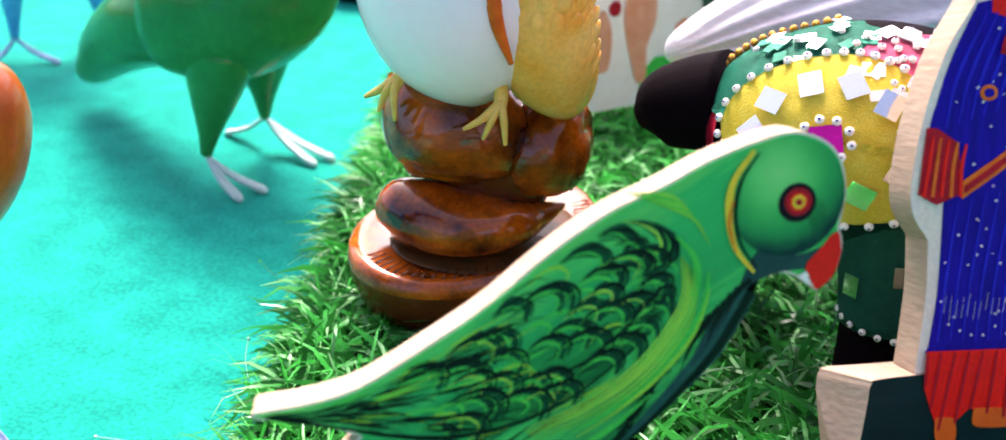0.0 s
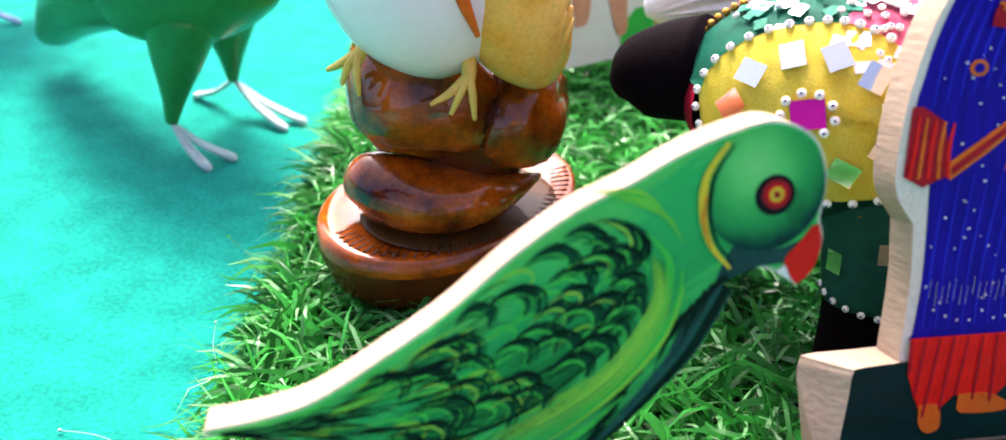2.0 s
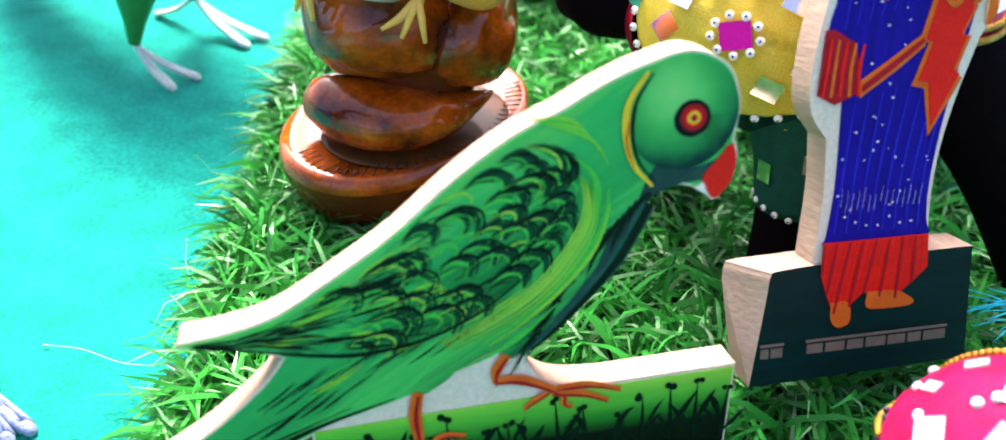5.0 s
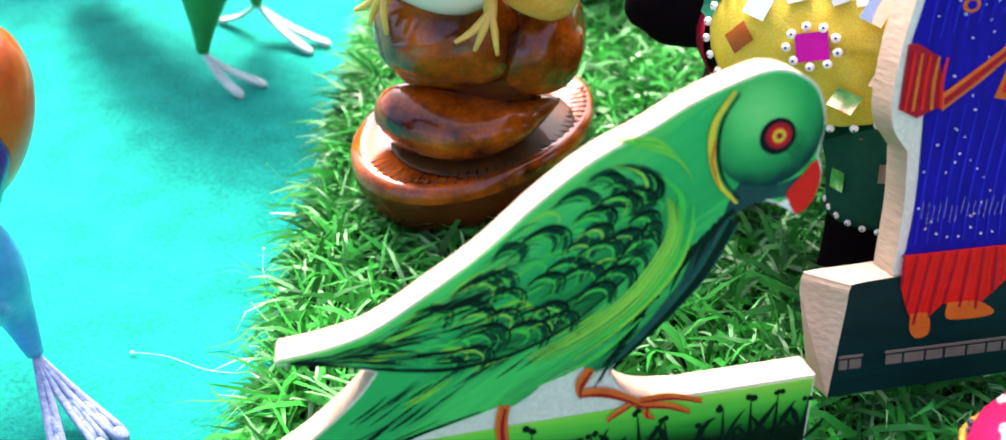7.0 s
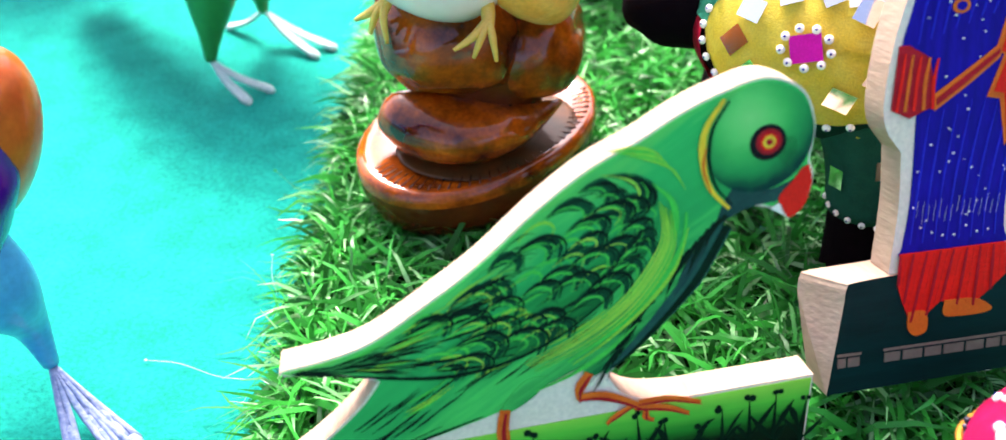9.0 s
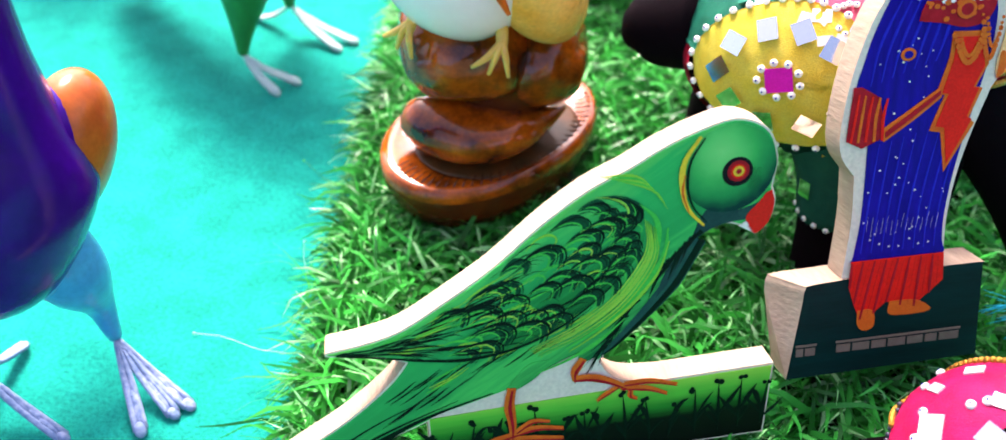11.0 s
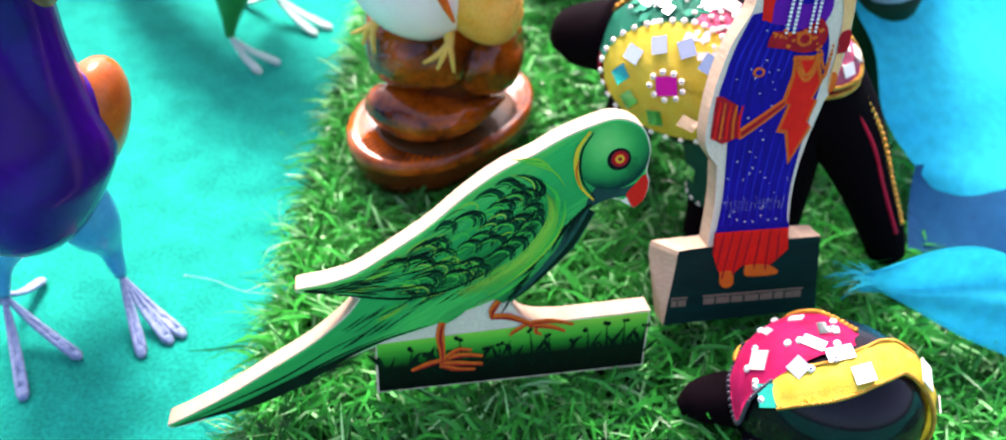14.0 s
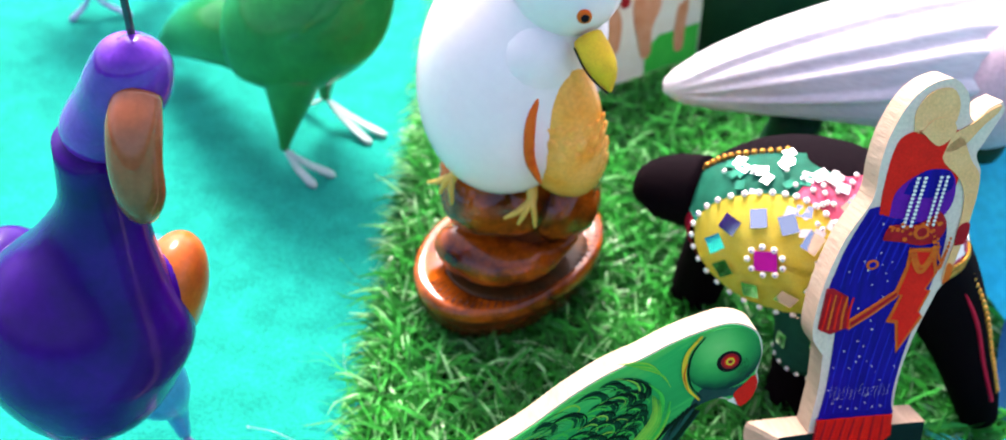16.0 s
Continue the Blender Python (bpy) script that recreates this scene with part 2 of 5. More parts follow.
def glow_through(m, amount):
    """Thin stuff that lets light through from behind."""
    t = m.node_tree
    n, l = t.nodes, t.links
    b = n["Principled BSDF"]
    out = n["Material Output"]
    tr = n.new("ShaderNodeBsdfTranslucent")
    mix = n.new("ShaderNodeMixShader")
    mix.inputs[0].default_value = amount
    l.new(b.inputs["Base Color"].links[0].from_socket, tr.inputs["Color"])
    l.new(b.outputs[0], mix.inputs[1])
    l.new(tr.outputs[0], mix.inputs[2])
    l.new(mix.outputs[0], out.inputs["Surface"])


glow_through(AZURE, 0.2)
glow_through(GRASS, 0.25)
glow_through(GRASS_PALE, 0.3)
THREAD = material("white_thread", (0.35, 0.62, 0.52), None, 200, 0.7)
NIGHT = material("blackish_blue_enamel", (0.004, 0.006, 0.02), None, 60, 0.4)


# ---- builders ----
def part(name, bm, mat, parent=None, label="", smooth=True, kind=""):
    """Link a bmesh as one mesh object under a thing or a part."""
    me = bpy.data.meshes.new(name)
    bm.normal_update()
    bm.to_mesh(me)
    bm.free()
    for m in (mat if isinstance(mat, (list, tuple)) else [mat]):
        me.materials.append(m)
    if smooth:
        me.shade_smooth()
    ob = new(name, me)
    ob.parent = parent
    return tagged(ob, label, kind=kind)


def thing(name, label, category, at=None, group=""):
    ob = new(name)
    ob.empty_display_size = 0.01
    if at is not None:
        ob.matrix_world = at
    return tagged(ob, label, category, group)


def spline(pts, steps=6):
    """An open smooth line through the points."""
    p = [Vector(q) for q in pts]
    if len(p) < 3:
        return p
    p = [2 * p[0] - p[1], *p, 2 * p[-1] - p[-2]]
    out = []
    for k in range(1, len(p) - 2):
        a, b, c, d = p[k - 1:k + 3]
        for s in range(steps):
            t = s / steps
            out.append(0.5 * (2 * b + (c - a) * t + (2 * a - 5 * b + 4 * c - d) * t * t + (3 * b - a - 3 * c + d) * t ** 3))
    out.append(p[-2])
    return out


def tube(bm, path, radii, sides=14, flat=None, up=(0, 0, 1), steps=5, mi=0):
    """A closed round body along a smooth path. radii: one each point, or (across, along up)."""
    radii = [r if isinstance(r, (tuple, list)) else (r, r) for r in radii]
    line = spline([(*p, *r) for p, r in zip(path, radii)], steps) if len(path) > 2 else [Vector((*p, *r)) for p, r in zip(path, radii)]
    rings = []
    for k, q in enumerate(line):
        a, b = line[max(k - 1, 0)], line[min(k + 1, len(line) - 1)]
        d = Vector(b[:3]) - Vector(a[:3])
        d.normalize()
        s = d.cross(Vector(up))
        if s.length < 1e-4:
            s = d.cross(Vector((0, 1, 0)))
        s.normalize()
        w = s.cross(d)
        c = Vector(q[:3])
        rings.append([bm.verts.new(c + s * max(q[3], 1e-5) * math.cos(2 * math.pi * j / sides) + w * max(q[4], 1e-5) * math.sin(2 * math.pi * j / sides)) for j in range(sides)])
    faces = []
    for r0, r1 in zip(rings, rings[1:]):
        for j in range(sides):
            faces.append(bm.faces.new((r0[j], r0[(j + 1) % sides], r1[(j + 1) % sides], r1[j])))
    faces.append(bm.faces.new(rings[0][::-1]))
    faces.append(bm.faces.new(rings[-1]))
    for f in faces:
        f.material_index = mi
        f.smooth = True
    return bm


def tubed(*a, **k):
    return tube(bmesh.new(), *a, **k)


def ball(bm, c, r, seg=16, rot=None, mi=0, rough=0.0, seed=0):
    """A rounded lump with radii r = (x, y, z)."""
    m = Matrix.Translation(c) @ (rot.to_4x4() if rot else Matrix()) @ Matrix.Diagonal((*r, 1))
    g = bmesh.ops.create_uvsphere(bm, u_segments=seg, v_segments=max(6, seg * 2 // 3), radius=1, matrix=m)
    for v in g["verts"]:
        if rough:
            v.co += (v.co - Vector(c)) * rough * noise.noise(v.co * 45 + Vector((seed, seed, 0)))
        for f in v.link_faces:
            f.material_index = mi
            f.smooth = True
    return bm


def flat_line(chains, steps=5):
    """A closed outline from chains of points; chains meet in corners. Millimetres in, metres out."""
    out = []
    for ch in chains:
        out += [(p.x / 1000, p.y / 1000) for p in spline([(x, z, 0) for x, z in ch], steps)][:-1]
    return out


def slab(bm, line, front, back, mi_face=0, mi_side=0, bevel=0.0):
    """An upright board: outline in x and z, from y=front to y=back."""
    fv = [bm.verts.new((x, front, z)) for x, z in line]
    bv = [bm.verts.new((x, back, z)) for x, z in line]
    area = sum(a[0] * b[1] - b[0] * a[1] for a, b in zip(line, line[1:] + line[:1]))
    if area < 0:
        fv.reverse()
        bv.reverse()
    for tri in geometry.tessellate_polygon([[Vector((*p, 0)) for p in (line if area >= 0 else line[::-1])]]):
        a, b, c = tri
        pa, pb, pc = fv[a].co, fv[b].co, fv[c].co
        if (pb - pa).cross(pc - pa).y > 0:
            b, c = c, b
        bm.faces.new((fv[a], fv[b], fv[c])).material_index = mi_face
        bm.faces.new((bv[a], bv[c], bv[b])).material_index = mi_side
    n = len(fv)
    for k in range(n):
        q = bm.faces.new((fv[(k + 1) % n], fv[k], bv[k], bv[(k + 1) % n]))
        q.material_index = mi_side


def inset(line, d):
    """The outline moved inwards by d metres."""
    area = sum(a[0] * b[1] - b[0] * a[1] for a, b in zip(line, line[1:] + line[:1]))
    s = 1 if area > 0 else -1
    out, n = [], len(line)
    for k in range(n):
        a, b = Vector(line[k - 1]), Vector(line[(k + 1) % n])
        t = (b - a).normalized()
        out.append((line[k][0] - s * t.y * d, line[k][1] + s * t.x * d))
    return out


def stroke(bm, pts, width, y, mi=0, steps=5, taper=(0.15, 1.0, 0.1)):
    """A brush stroke in the x-z plane (millimetres), a thin raised ribbon."""
    line = [Vector((p.x / 1000, p.y / 1000)) for p in spline([(a, b, 0) for a, b in pts], steps)]
    n = len(line) - 1
    if n < 1:
        return
    vs = []
    for k, p in enumerate(line):
        t = (line[min(k + 1, n)] - line[max(k - 1, 0)]).normalized()
        u = k / n
        w = width / 2000 * (taper[0] + (taper[1] - taper[0]) * min(1, u * 2.5) if u < 0.4 else taper[1] + (taper[2] - taper[1]) * (u - 0.4) / 0.6)
        nn = Vector((-t.y, t.x)) * w
        vs.append((bm.verts.new((p.x + nn.x, y, p.y + nn.y)), bm.verts.new((p.x, y - 0.00006, p.y)), bm.verts.new((p.x - nn.x, y, p.y - nn.y))))
    made = []
    for a, b in zip(vs, vs[1:]):
        for i in (0, 1):
            f = bm.faces.new((a[i], a[i + 1], b[i + 1], b[i]))
            f.material_index = mi
            made.append(f)
    bmesh.ops.recalc_face_normals(bm, faces=made)


def paint(name, chains, y, mat, parent, steps=5, label="", sharp=False):
    """A painted patch: a film proud of the board."""
    bm = bmesh.new()
    line = [(a / 1000, b / 1000) for a, b in chains[0]] if sharp else flat_line(chains, steps)
    slab(bm, line, y, y + 0.0002)
    return part(name, bm, mat, parent, label, smooth=False)


def disc(bm, c, r, y, seg=20, mi=0):
    slab(bm, [(c[0] / 1000 + r / 1000 * math.cos(2 * math.pi * k / seg), c[1] / 1000 + r / 1000 * math.sin(2 * math.pi * k / seg)) for k in range(seg)], y, y + 0.0002, mi, mi)


# ---- the support ----
bm = bmesh.new()
bmesh.ops.create_grid(bm, x_segments=60, y_segments=60, size=2.0, matrix=Matrix.Translation((0, 0.6, 0)))
for v in bm.verts:
    v.co.z = 0.0
floor = part("floor", bm, FELT)
tagged(floor, "turquoise felt cloth spread flat over the display table", "felt cloth", kind="structure")

# ---- grass mat ----
MAT_X0, MAT_X1, MAT_Y0, MAT_Y1, MAT_TOP = -0.050, 0.46, 0.03, 0.64, 0.009
bm = bmesh.new()
bmesh.ops.create_grid(bm, x_segments=40, y_segments=40, size=0.5)
for v in bm.verts:
    u, w = v.co.x + 0.5, v.co.y + 0.5
    v.co = (MAT_X0 + u * (MAT_X1 - MAT_X0) + (0.003 * noise.noise(Vector((0, w * 9, 0))) if u < 0.01 else 0), MAT_Y0 + w * (MAT_Y1 - MAT_Y0), MAT_TOP)
r = bmesh.ops.extrude_face_region(bm, geom=bm.faces[:])
for v in r["geom"]:
    if isinstance(v, bmesh.types.BMVert):
        v.co.z = 0.001
bmesh.ops.recalc_face_normals(bm, faces=bm.faces[:])
grass_mat = part("grass_mat", bm, MAT_BACK)
tagged(grass_mat, "artificial turf mat with bright green plastic blades on felt", "grass mat", kind="stuff")


def turf(x, y):
    """Height of the turf's backing, a little rumpled and raised in the middle."""
    rise = 0.012 * np.exp(-(((x - 0.125) / 0.06) ** 2 + ((y - 0.215) / 0.05) ** 2))
    return MAT_TOP + rise + 0.0015 * np.sin(x * 60 + 1) * np.sin(y * 47)


for v in grass_mat.data.vertices:
    if v.co.z > 0.005:
        v.co.z = float(turf(v.co.x, v.co.y))


def blades(name, count, area, length, width, mat, seed, rise=(0.35, 1.1), edge=False, base=MAT_TOP):
    """Curved plastic blades, three joints each, scattered over an oblong."""
    rg = np.random.RandomState(seed)
    x = rg.uniform(area[0], area[1], count)
    y = rg.uniform(area[2], area[3], count)
    tuft = rg.uniform(0, 2 * np.pi, count)
    az = tuft
    if edge:
        az = np.pi + rg.normal(0, 0.75, count)
    ln = rg.uniform(length[0], length[1], count)
    el = rg.uniform(rise[0], rise[1], count)
    curl = rg.uniform(0.5, 1.5, count)
    w = rg.uniform(width[0], width[1], count)
    tw = rg.uniform(-0.8, 0.8, count)
    verts = np.zeros((count, 8, 3))
    px, py, pz = x.copy(), y.copy(), turf(x, y) - MAT_TOP + base
    e = el.copy()
    for k in range(4):
        ww = w * (1.0, 0.95, 0.75, 0.12)[k] / 2
        sx, sy = -np.sin(az + tw * k / 3), np.cos(az + tw * k / 3)
        lift = ww * np.sin(tw * 2)
        verts[:, 2 * k] = np.stack((px + sx * ww, py + sy * ww, pz + lift), 1)
        verts[:, 2 * k + 1] = np.stack((px - sx * ww, py - sy * ww, pz - lift), 1)
        s = ln / 3
        px = px + np.cos(az) * np.cos(e) * s
        py = py + np.sin(az) * np.cos(e) * s
        pz = np.maximum(pz + np.sin(e) * s, 0.0015)
        e = e - curl * 0.55
        az = az + rg.normal(0, 0.18, count)
    idx = np.arange(count)[:, None, None] * 8
    quad = np.array([[0, 1, 3, 2], [2, 3, 5, 4], [4, 5, 7, 6]])[None]
    faces = (idx + quad).reshape(-1, 4)
    me = bpy.data.meshes.new(name)
    me.from_pydata(verts.reshape(-1, 3).tolist(), [], faces.tolist())
    me.materials.append(mat)
    me.shade_smooth()
    ob = new(name, me)
    ob.parent = grass_mat
    return tagged(ob, kind="stuff")


NEAR = (MAT_X0, 0.27, 0.07, 0.42)
FAR = (MAT_X0, 0.45, 0.42, 0.63)
blades("grass_blades", 17000, NEAR, (0.014, 0.030), (0.0010, 0.0020), GRASS, 1, rise=(0.2, 1.0))
blades("pale_blades", 3000, NEAR, (0.015, 0.028), (0.0008, 0.0015), GRASS_PALE, 2, rise=(0.25, 0.9))
blades("far_blades", 9000, FAR, (0.016, 0.028), (0.0010, 0.0018), GRASS, 3)
blades("edge_blades", 1900, (MAT_X0 - 0.002, MAT_X0 + 0.008, 0.06, 0.6), (0.010, 0.024), (0.0008, 0.0014), GRASS, 4, rise=(0.1, 1.0), edge=True)
blades("edge_pale_blades", 800, (MAT_X0 - 0.002, MAT_X0 + 0.008, 0.06, 0.6), (0.012, 0.028), (0.0007, 0.0013), GRASS_PALE, 5, rise=(0.05, 0.8), edge=True)
blades("stray_blades", 30, (MAT_X0 - 0.012, MAT_X0, 0.13, 0.30), (0.022, 0.045), (0.0006, 0.001), GRASS, 6, rise=(0.1, 0.5), edge=True, base=0.003)

# ---- painted parrot board ----
PARROT = Matrix.Translation((-0.007, 0.1553, 0.026)) @ pose(0, 0, 0, 0, 0, 11.8) @ pose(0, 0, 0, -13.7)
parrot = thing("parrot_cutout", "flat wooden parrot painted green, red beak, standing on turf", "bird figurine", PARROT)
BACK = [(-24, 47.5), (-14, 48.8), (-3.7, 51.7), (9.2, 59.4), (22, 68), (34.7, 78.7), (47, 87.2), (58, 92.3), (66.5, 97), (76.3, 101), (86, 103.2), (94.5, 99.6), (98, 91.6), (97.4, 82.8)]
BEAK = [(97.4, 82.8), (98.6, 78.5), (97.3, 72.3), (93.6, 68.7)]
CHEST = [(93.6, 68.7), (89, 72), (83.6, 73), (77.5, 70.1), (74.3, 64.7), (71.3, 57.7), (64.9, 49.5), (55.8, 39.1), (50.5, 33)]
STEP = [(50.5, 33), (54, 27.5), (60, 24.6), (70, 23.4)]
TAIL_LOW = [(1, 19.6), (-14.8, 13), (-33, 4.6), (-52, -2.2), (-67, -6.9), (-74.5, -8)]
TAIL_END = [(-74.5, -8), (-75.6, -6.8), (-74.5, -5.8)]
TAIL_TOP = [(-74.5, -5.8), (-66.6, -2.4), (-51, 5.6), (-36, 14.7), (-21, 24), (-9, 34), (-3.3, 41)]
TIP = [(-3.3, 41), (-9, 43.2), (-15.9, 45), (-23, 45.8), (-24.6, 46.6), (-24, 47.5)]
outline = flat_line([BACK, BEAK, CHEST, STEP, [(70, 23.4), (103.6, 24.1)], [(103.6, 24.1), (102.6, -2)], [(102.6, -2), (0.4, -1.8)], [(0.4, -1.8), (1, 19.6)], TAIL_LOW, TAIL_END, TAIL_TOP, TIP])
bm = bmesh.new()
slab(bm, outline, 0.0, 0.0085, 0, 1)
part("board", bm, [PRIMER, WOOD], parrot, "pale sawn edge of the plywood board", smooth=False)
bird = inset(flat_line([BACK, BEAK, CHEST, [(50.5, 33), (45.2, 36.2), (36, 32.5), (26.6, 27.8), (14, 24), (1, 20.6)], TAIL_LOW, TAIL_END, TAIL_TOP, TIP]), 0.0006)
bm = bmesh.new()
slab(bm, bird, -0.0003, 0.0)
part("painted_body", bm, GREEN_BODY, parrot, "glossy green brushed paint", smooth=False)
paint("painted_meadow", [[(1.2, -1.2), (1.5, 20.5), (30, 21.6), (60, 22.4), (103, 23.3), (102, -1.3)]], -0.0003, BASE_PAINT, parrot, sharp=True, label="painted meadow fading to black")
WING = [[(-22, 46.6), (-10, 48.2), (0, 52.6), (12, 60), (24, 69), (36, 78), (48, 83.5), (57, 84), (62, 79), (62.5, 71), (58, 62), (50, 54), (40, 46.5), (28, 41.5), (14, 39.5), (2, 40.8), (-8, 43.6), (-16, 45.4), (-22, 46.2)]]
paint("painted_wing", WING, -0.0005, GREEN_WING, parrot, label="darker green folded wing")
paint("painted_throat", [[(75.6, 69), (78, 76), (82, 80), (88, 77), (95.5, 79), (93, 74.5), (84, 73.2), (77.8, 70.2), (75, 65.5), (72.4, 59.5), (66.5, 51), (68, 58), (71, 64)]], -0.0005, THROAT, parrot)
bm = bmesh.new()
disc(bm, (85, 89.4), 12.6, -0.0006, 36)
part("painted_head", bm, GREEN_HEAD, parrot, "round light green head", smooth=False)
paint("beak", [[(97, 82), (98, 78), (96.8, 72.5), (93.4, 69.4), (91.2, 72), (90.6, 75), (93.6, 78.6), (96, 82)]], -0.0008, RED, parrot, label="hooked red beak")
paint("lower_beak", [[(93, 69.6), (88.6, 72.2), (90.8, 73.6), (91.6, 72)]], -0.0008, CREAM, parrot, sharp=True)
bm = bmesh.new()
for k in range(14):
    a = -0.9 + k * 0.11
    stroke(bm, [(87 + 3.4 * math.cos(a), 87.6 + 3.2 * math.sin(a)), (88.4 + 5.6 * math.cos(a), 86.4 + 5.0 * math.sin(a))], 0.5, -0.00075, 0)
part("eye_smudge", bm, BLACK, parrot, "dark brushed smudge below the eye", smooth=False, kind="stuff")
bm = bmesh.new()
disc(bm, (87, 88.4), 4.2, -0.0007, 24)
eye = part("eye", bm, BLACK, parrot, "red and yellow ringed eye", smooth=False)
for nm, r, y, mt in (("outer_ring", 3.0, -0.0008, DARK_RED), ("middle_ring", 2.1, -0.0009, RED), ("inner_ring", 1.5, -0.0010, YELLOW), ("pupil", 0.75, -0.0011, DARK_RED)):
    bm = bmesh.new()
    disc(bm, (87.2, 88.6), r, y, 24)
    part(nm, bm, mt, eye, smooth=False)
bm = bmesh.new()
stroke(bm, [(76.5, 99.4), (72.6, 93), (72.2, 86), (74.2, 79), (78.8, 73.6)], 1.7, -0.0008, 0, taper=(0.5, 1, 0.4))
stroke(bm, [(77.6, 99), (74.2, 93), (73.6, 86), (75.4, 79.6), (79.4, 74.6)], 0.8, -0.0009, 1, taper=(0.5, 1, 0.4))
stroke(bm, [(72.8, 89), (72.4, 84), (74.4, 78)], 0.7, -0.0009, 2, taper=(0.5, 1, 0.4))
part("collar", bm, [YELLOW, INK, ORANGE], parrot, "yellow neck ring", smooth=False)

rng = random.Random(7)
LOW = spline([(-22, 46.2, 0), (-8, 43.6, 0), (2, 40.8, 0), (14, 39.5, 0), (28, 41.5, 0), (40, 46.5, 0), (50, 54, 0), (58, 62, 0), (62, 72, 0)], 10)
TOP = spline([(-22, 46.6, 0), (-10, 48.2, 0), (0, 52.6, 0), (12, 60, 0), (24, 69, 0), (36, 78, 0), (48, 83.5, 0), (57, 84, 0), (62, 78, 0)], 10)


def on_wing(s, q):
    """s: along the wing from its tip (0 to 1), q: across it from the lower edge to the upper one; millimetres."""
    s = min(max(s, 0), 1) * (len(LOW) - 1)
    k = min(int(s), len(LOW) - 2)
    p = LOW[k].lerp(LOW[k + 1], s - k).lerp(TOP[k].lerp(TOP[k + 1], s - k), q)
    return p.x, p.y


def scallop(bm, s, q, d, w, y, mi=0):
    """One curved feather edge, open towards the tail."""
    c = Vector(on_wing(s, q))
    t = (Vector(on_wing(s + 0.02, q)) - Vector(on_wing(s - 0.02, q))).normalized()
    n = Vector((-t.y, t.x))
    pts = [c + t * x * d + n * z * d for x, z in ((-3.2, 0.7), (-1.4, 1.25), (0.3, 1.0), (1.0, 0.1), (0.7, -0.6), (-0.6, -1.0))]
    stroke(bm, [(p.x, p.y) for p in pts], w, y, mi)


bm = bmesh.new()
CRESCENT = ((-3.0, 1.1), (-1.4, 1.4), (0.1, 1.15), (1.0, 0.2), (0.9, -0.7), (0.0, -1.6))
for row in range(6):
    for k in range(9):
        s = 0.40 + k * 0.066 + 0.033 * (row % 2) + rng.uniform(-0.03, 0.03)
        q = 0.10 + row * 0.15 + rng.uniform(-0.06, 0.06)
        if s > 0.95 or (row == 5 and s < 0.5) or rng.random() < 0.18:
            continue
        d = rng.uniform(1.5, 3.0)
        c = Vector(on_wing(s, q))
        t = (Vector(on_wing(s + 0.02, q)) - Vector(on_wing(s - 0.02, q))).normalized()
        n = Vector((-t.y, t.x))
        for back, wide, y, mi in ((1.6, rng.uniform(2.0, 3.6), -0.00060, 1), (0.2, rng.uniform(0.3, 1.2), -0.00068, 0), (1.2, rng.uniform(0.15, 0.45), -0.00070, 0), (2.8, rng.uniform(0.4, 0.9), -0.00064, rng.choice((2, 2, 3)))):
            pts = [c + t * (x * d - back) + n * z * d * (1 - back * 0.06) for x, z in CRESCENT]
            stroke(bm, [(p.x, p.y) for p in pts], wide, y, mi, taper=(0.05, 1.0, 0.25))
for k in range(90):
    s, q = rng.uniform(0.2, 0.95), rng.uniform(0.04, 0.96)
    ln = rng.uniform(0.03, 0.09)
    stroke(bm, [on_wing(s - ln, q + 0.04), on_wing(s, q + 0.02), on_wing(s + ln * 0.5, q - 0.06)], rng.uniform(0.15, 0.45), -0.00064, 0)
for k in range(40):
    o = rng.uniform(0, 1)
    stroke(bm, [(-70 + 8 * o, -6.6 + 2 * o), (-50 + 8 * o, -1.2 + 4 * o * rng.random()), (-31 + 8 * o, 5.6 + 5 * o * rng.random()), (-12 + 10 * o, 14.5 + 6 * o * rng.random())], rng.uniform(0.25, 0.8), -0.00053, 0)
for k in range(40):
    s, q = rng.uniform(0.03, 0.5), rng.uniform(0.05, 0.9)
    stroke(bm, [on_wing(s - 0.05, q + 0.03), on_wing(s, q), on_wing(s + 0.07, q - 0.06)], rng.uniform(0.35, 1.0), -0.00066, 0)
stroke(bm, [(-21, 46), (-8, 43.5), (2, 41.2), (14, 39.8), (28, 41.8), (40, 47), (50, 54.4), (58, 62.4)], 1.1, -0.0007, 0)
stroke(bm, [(-73, -7.2), (-52, -1.4), (-33, 5.6), (-15, 14.2), (1, 21.4), (20, 27)], 2.6, -0.0005, 0)
stroke(bm, [(-70, -5.8), (-50, 2.4), (-31, 11), (-14, 21), (4, 29)], 0.9, -0.0005, 0)
stroke(bm, [(-66, -5.2), (-48, 0.4), (-28, 9.6), (-10, 18.4), (10, 26)], 1.3, -0.00052, 0)
for k in range(46):
    x = rng.uniform(-12, 42)
    z = 24 + 0.42 * x + rng.uniform(0, 9)
    stroke(bm, [(x, z), (x + 5, z + 3.2), (x + 9, z + 6.4)], rng.uniform(0.25, 0.6), -0.00045, 0)
for k in range(70):
    u = k / 69
    x, z = 79.5 - 26 * u, 71.5 - 34 * u + 3.0 * math.sin(math.pi * u)
    stroke(bm, [(x - 0.5 - rng.uniform(0, 2), z + 0.5), (x - 3, z - 1.5), (x - 7 - rng.uniform(-2, 3), z - 7 - rng.uniform(-2, 3))], rng.uniform(0.5, 1.4), -0.0005, 0, taper=(1, 0.7, 0.1))
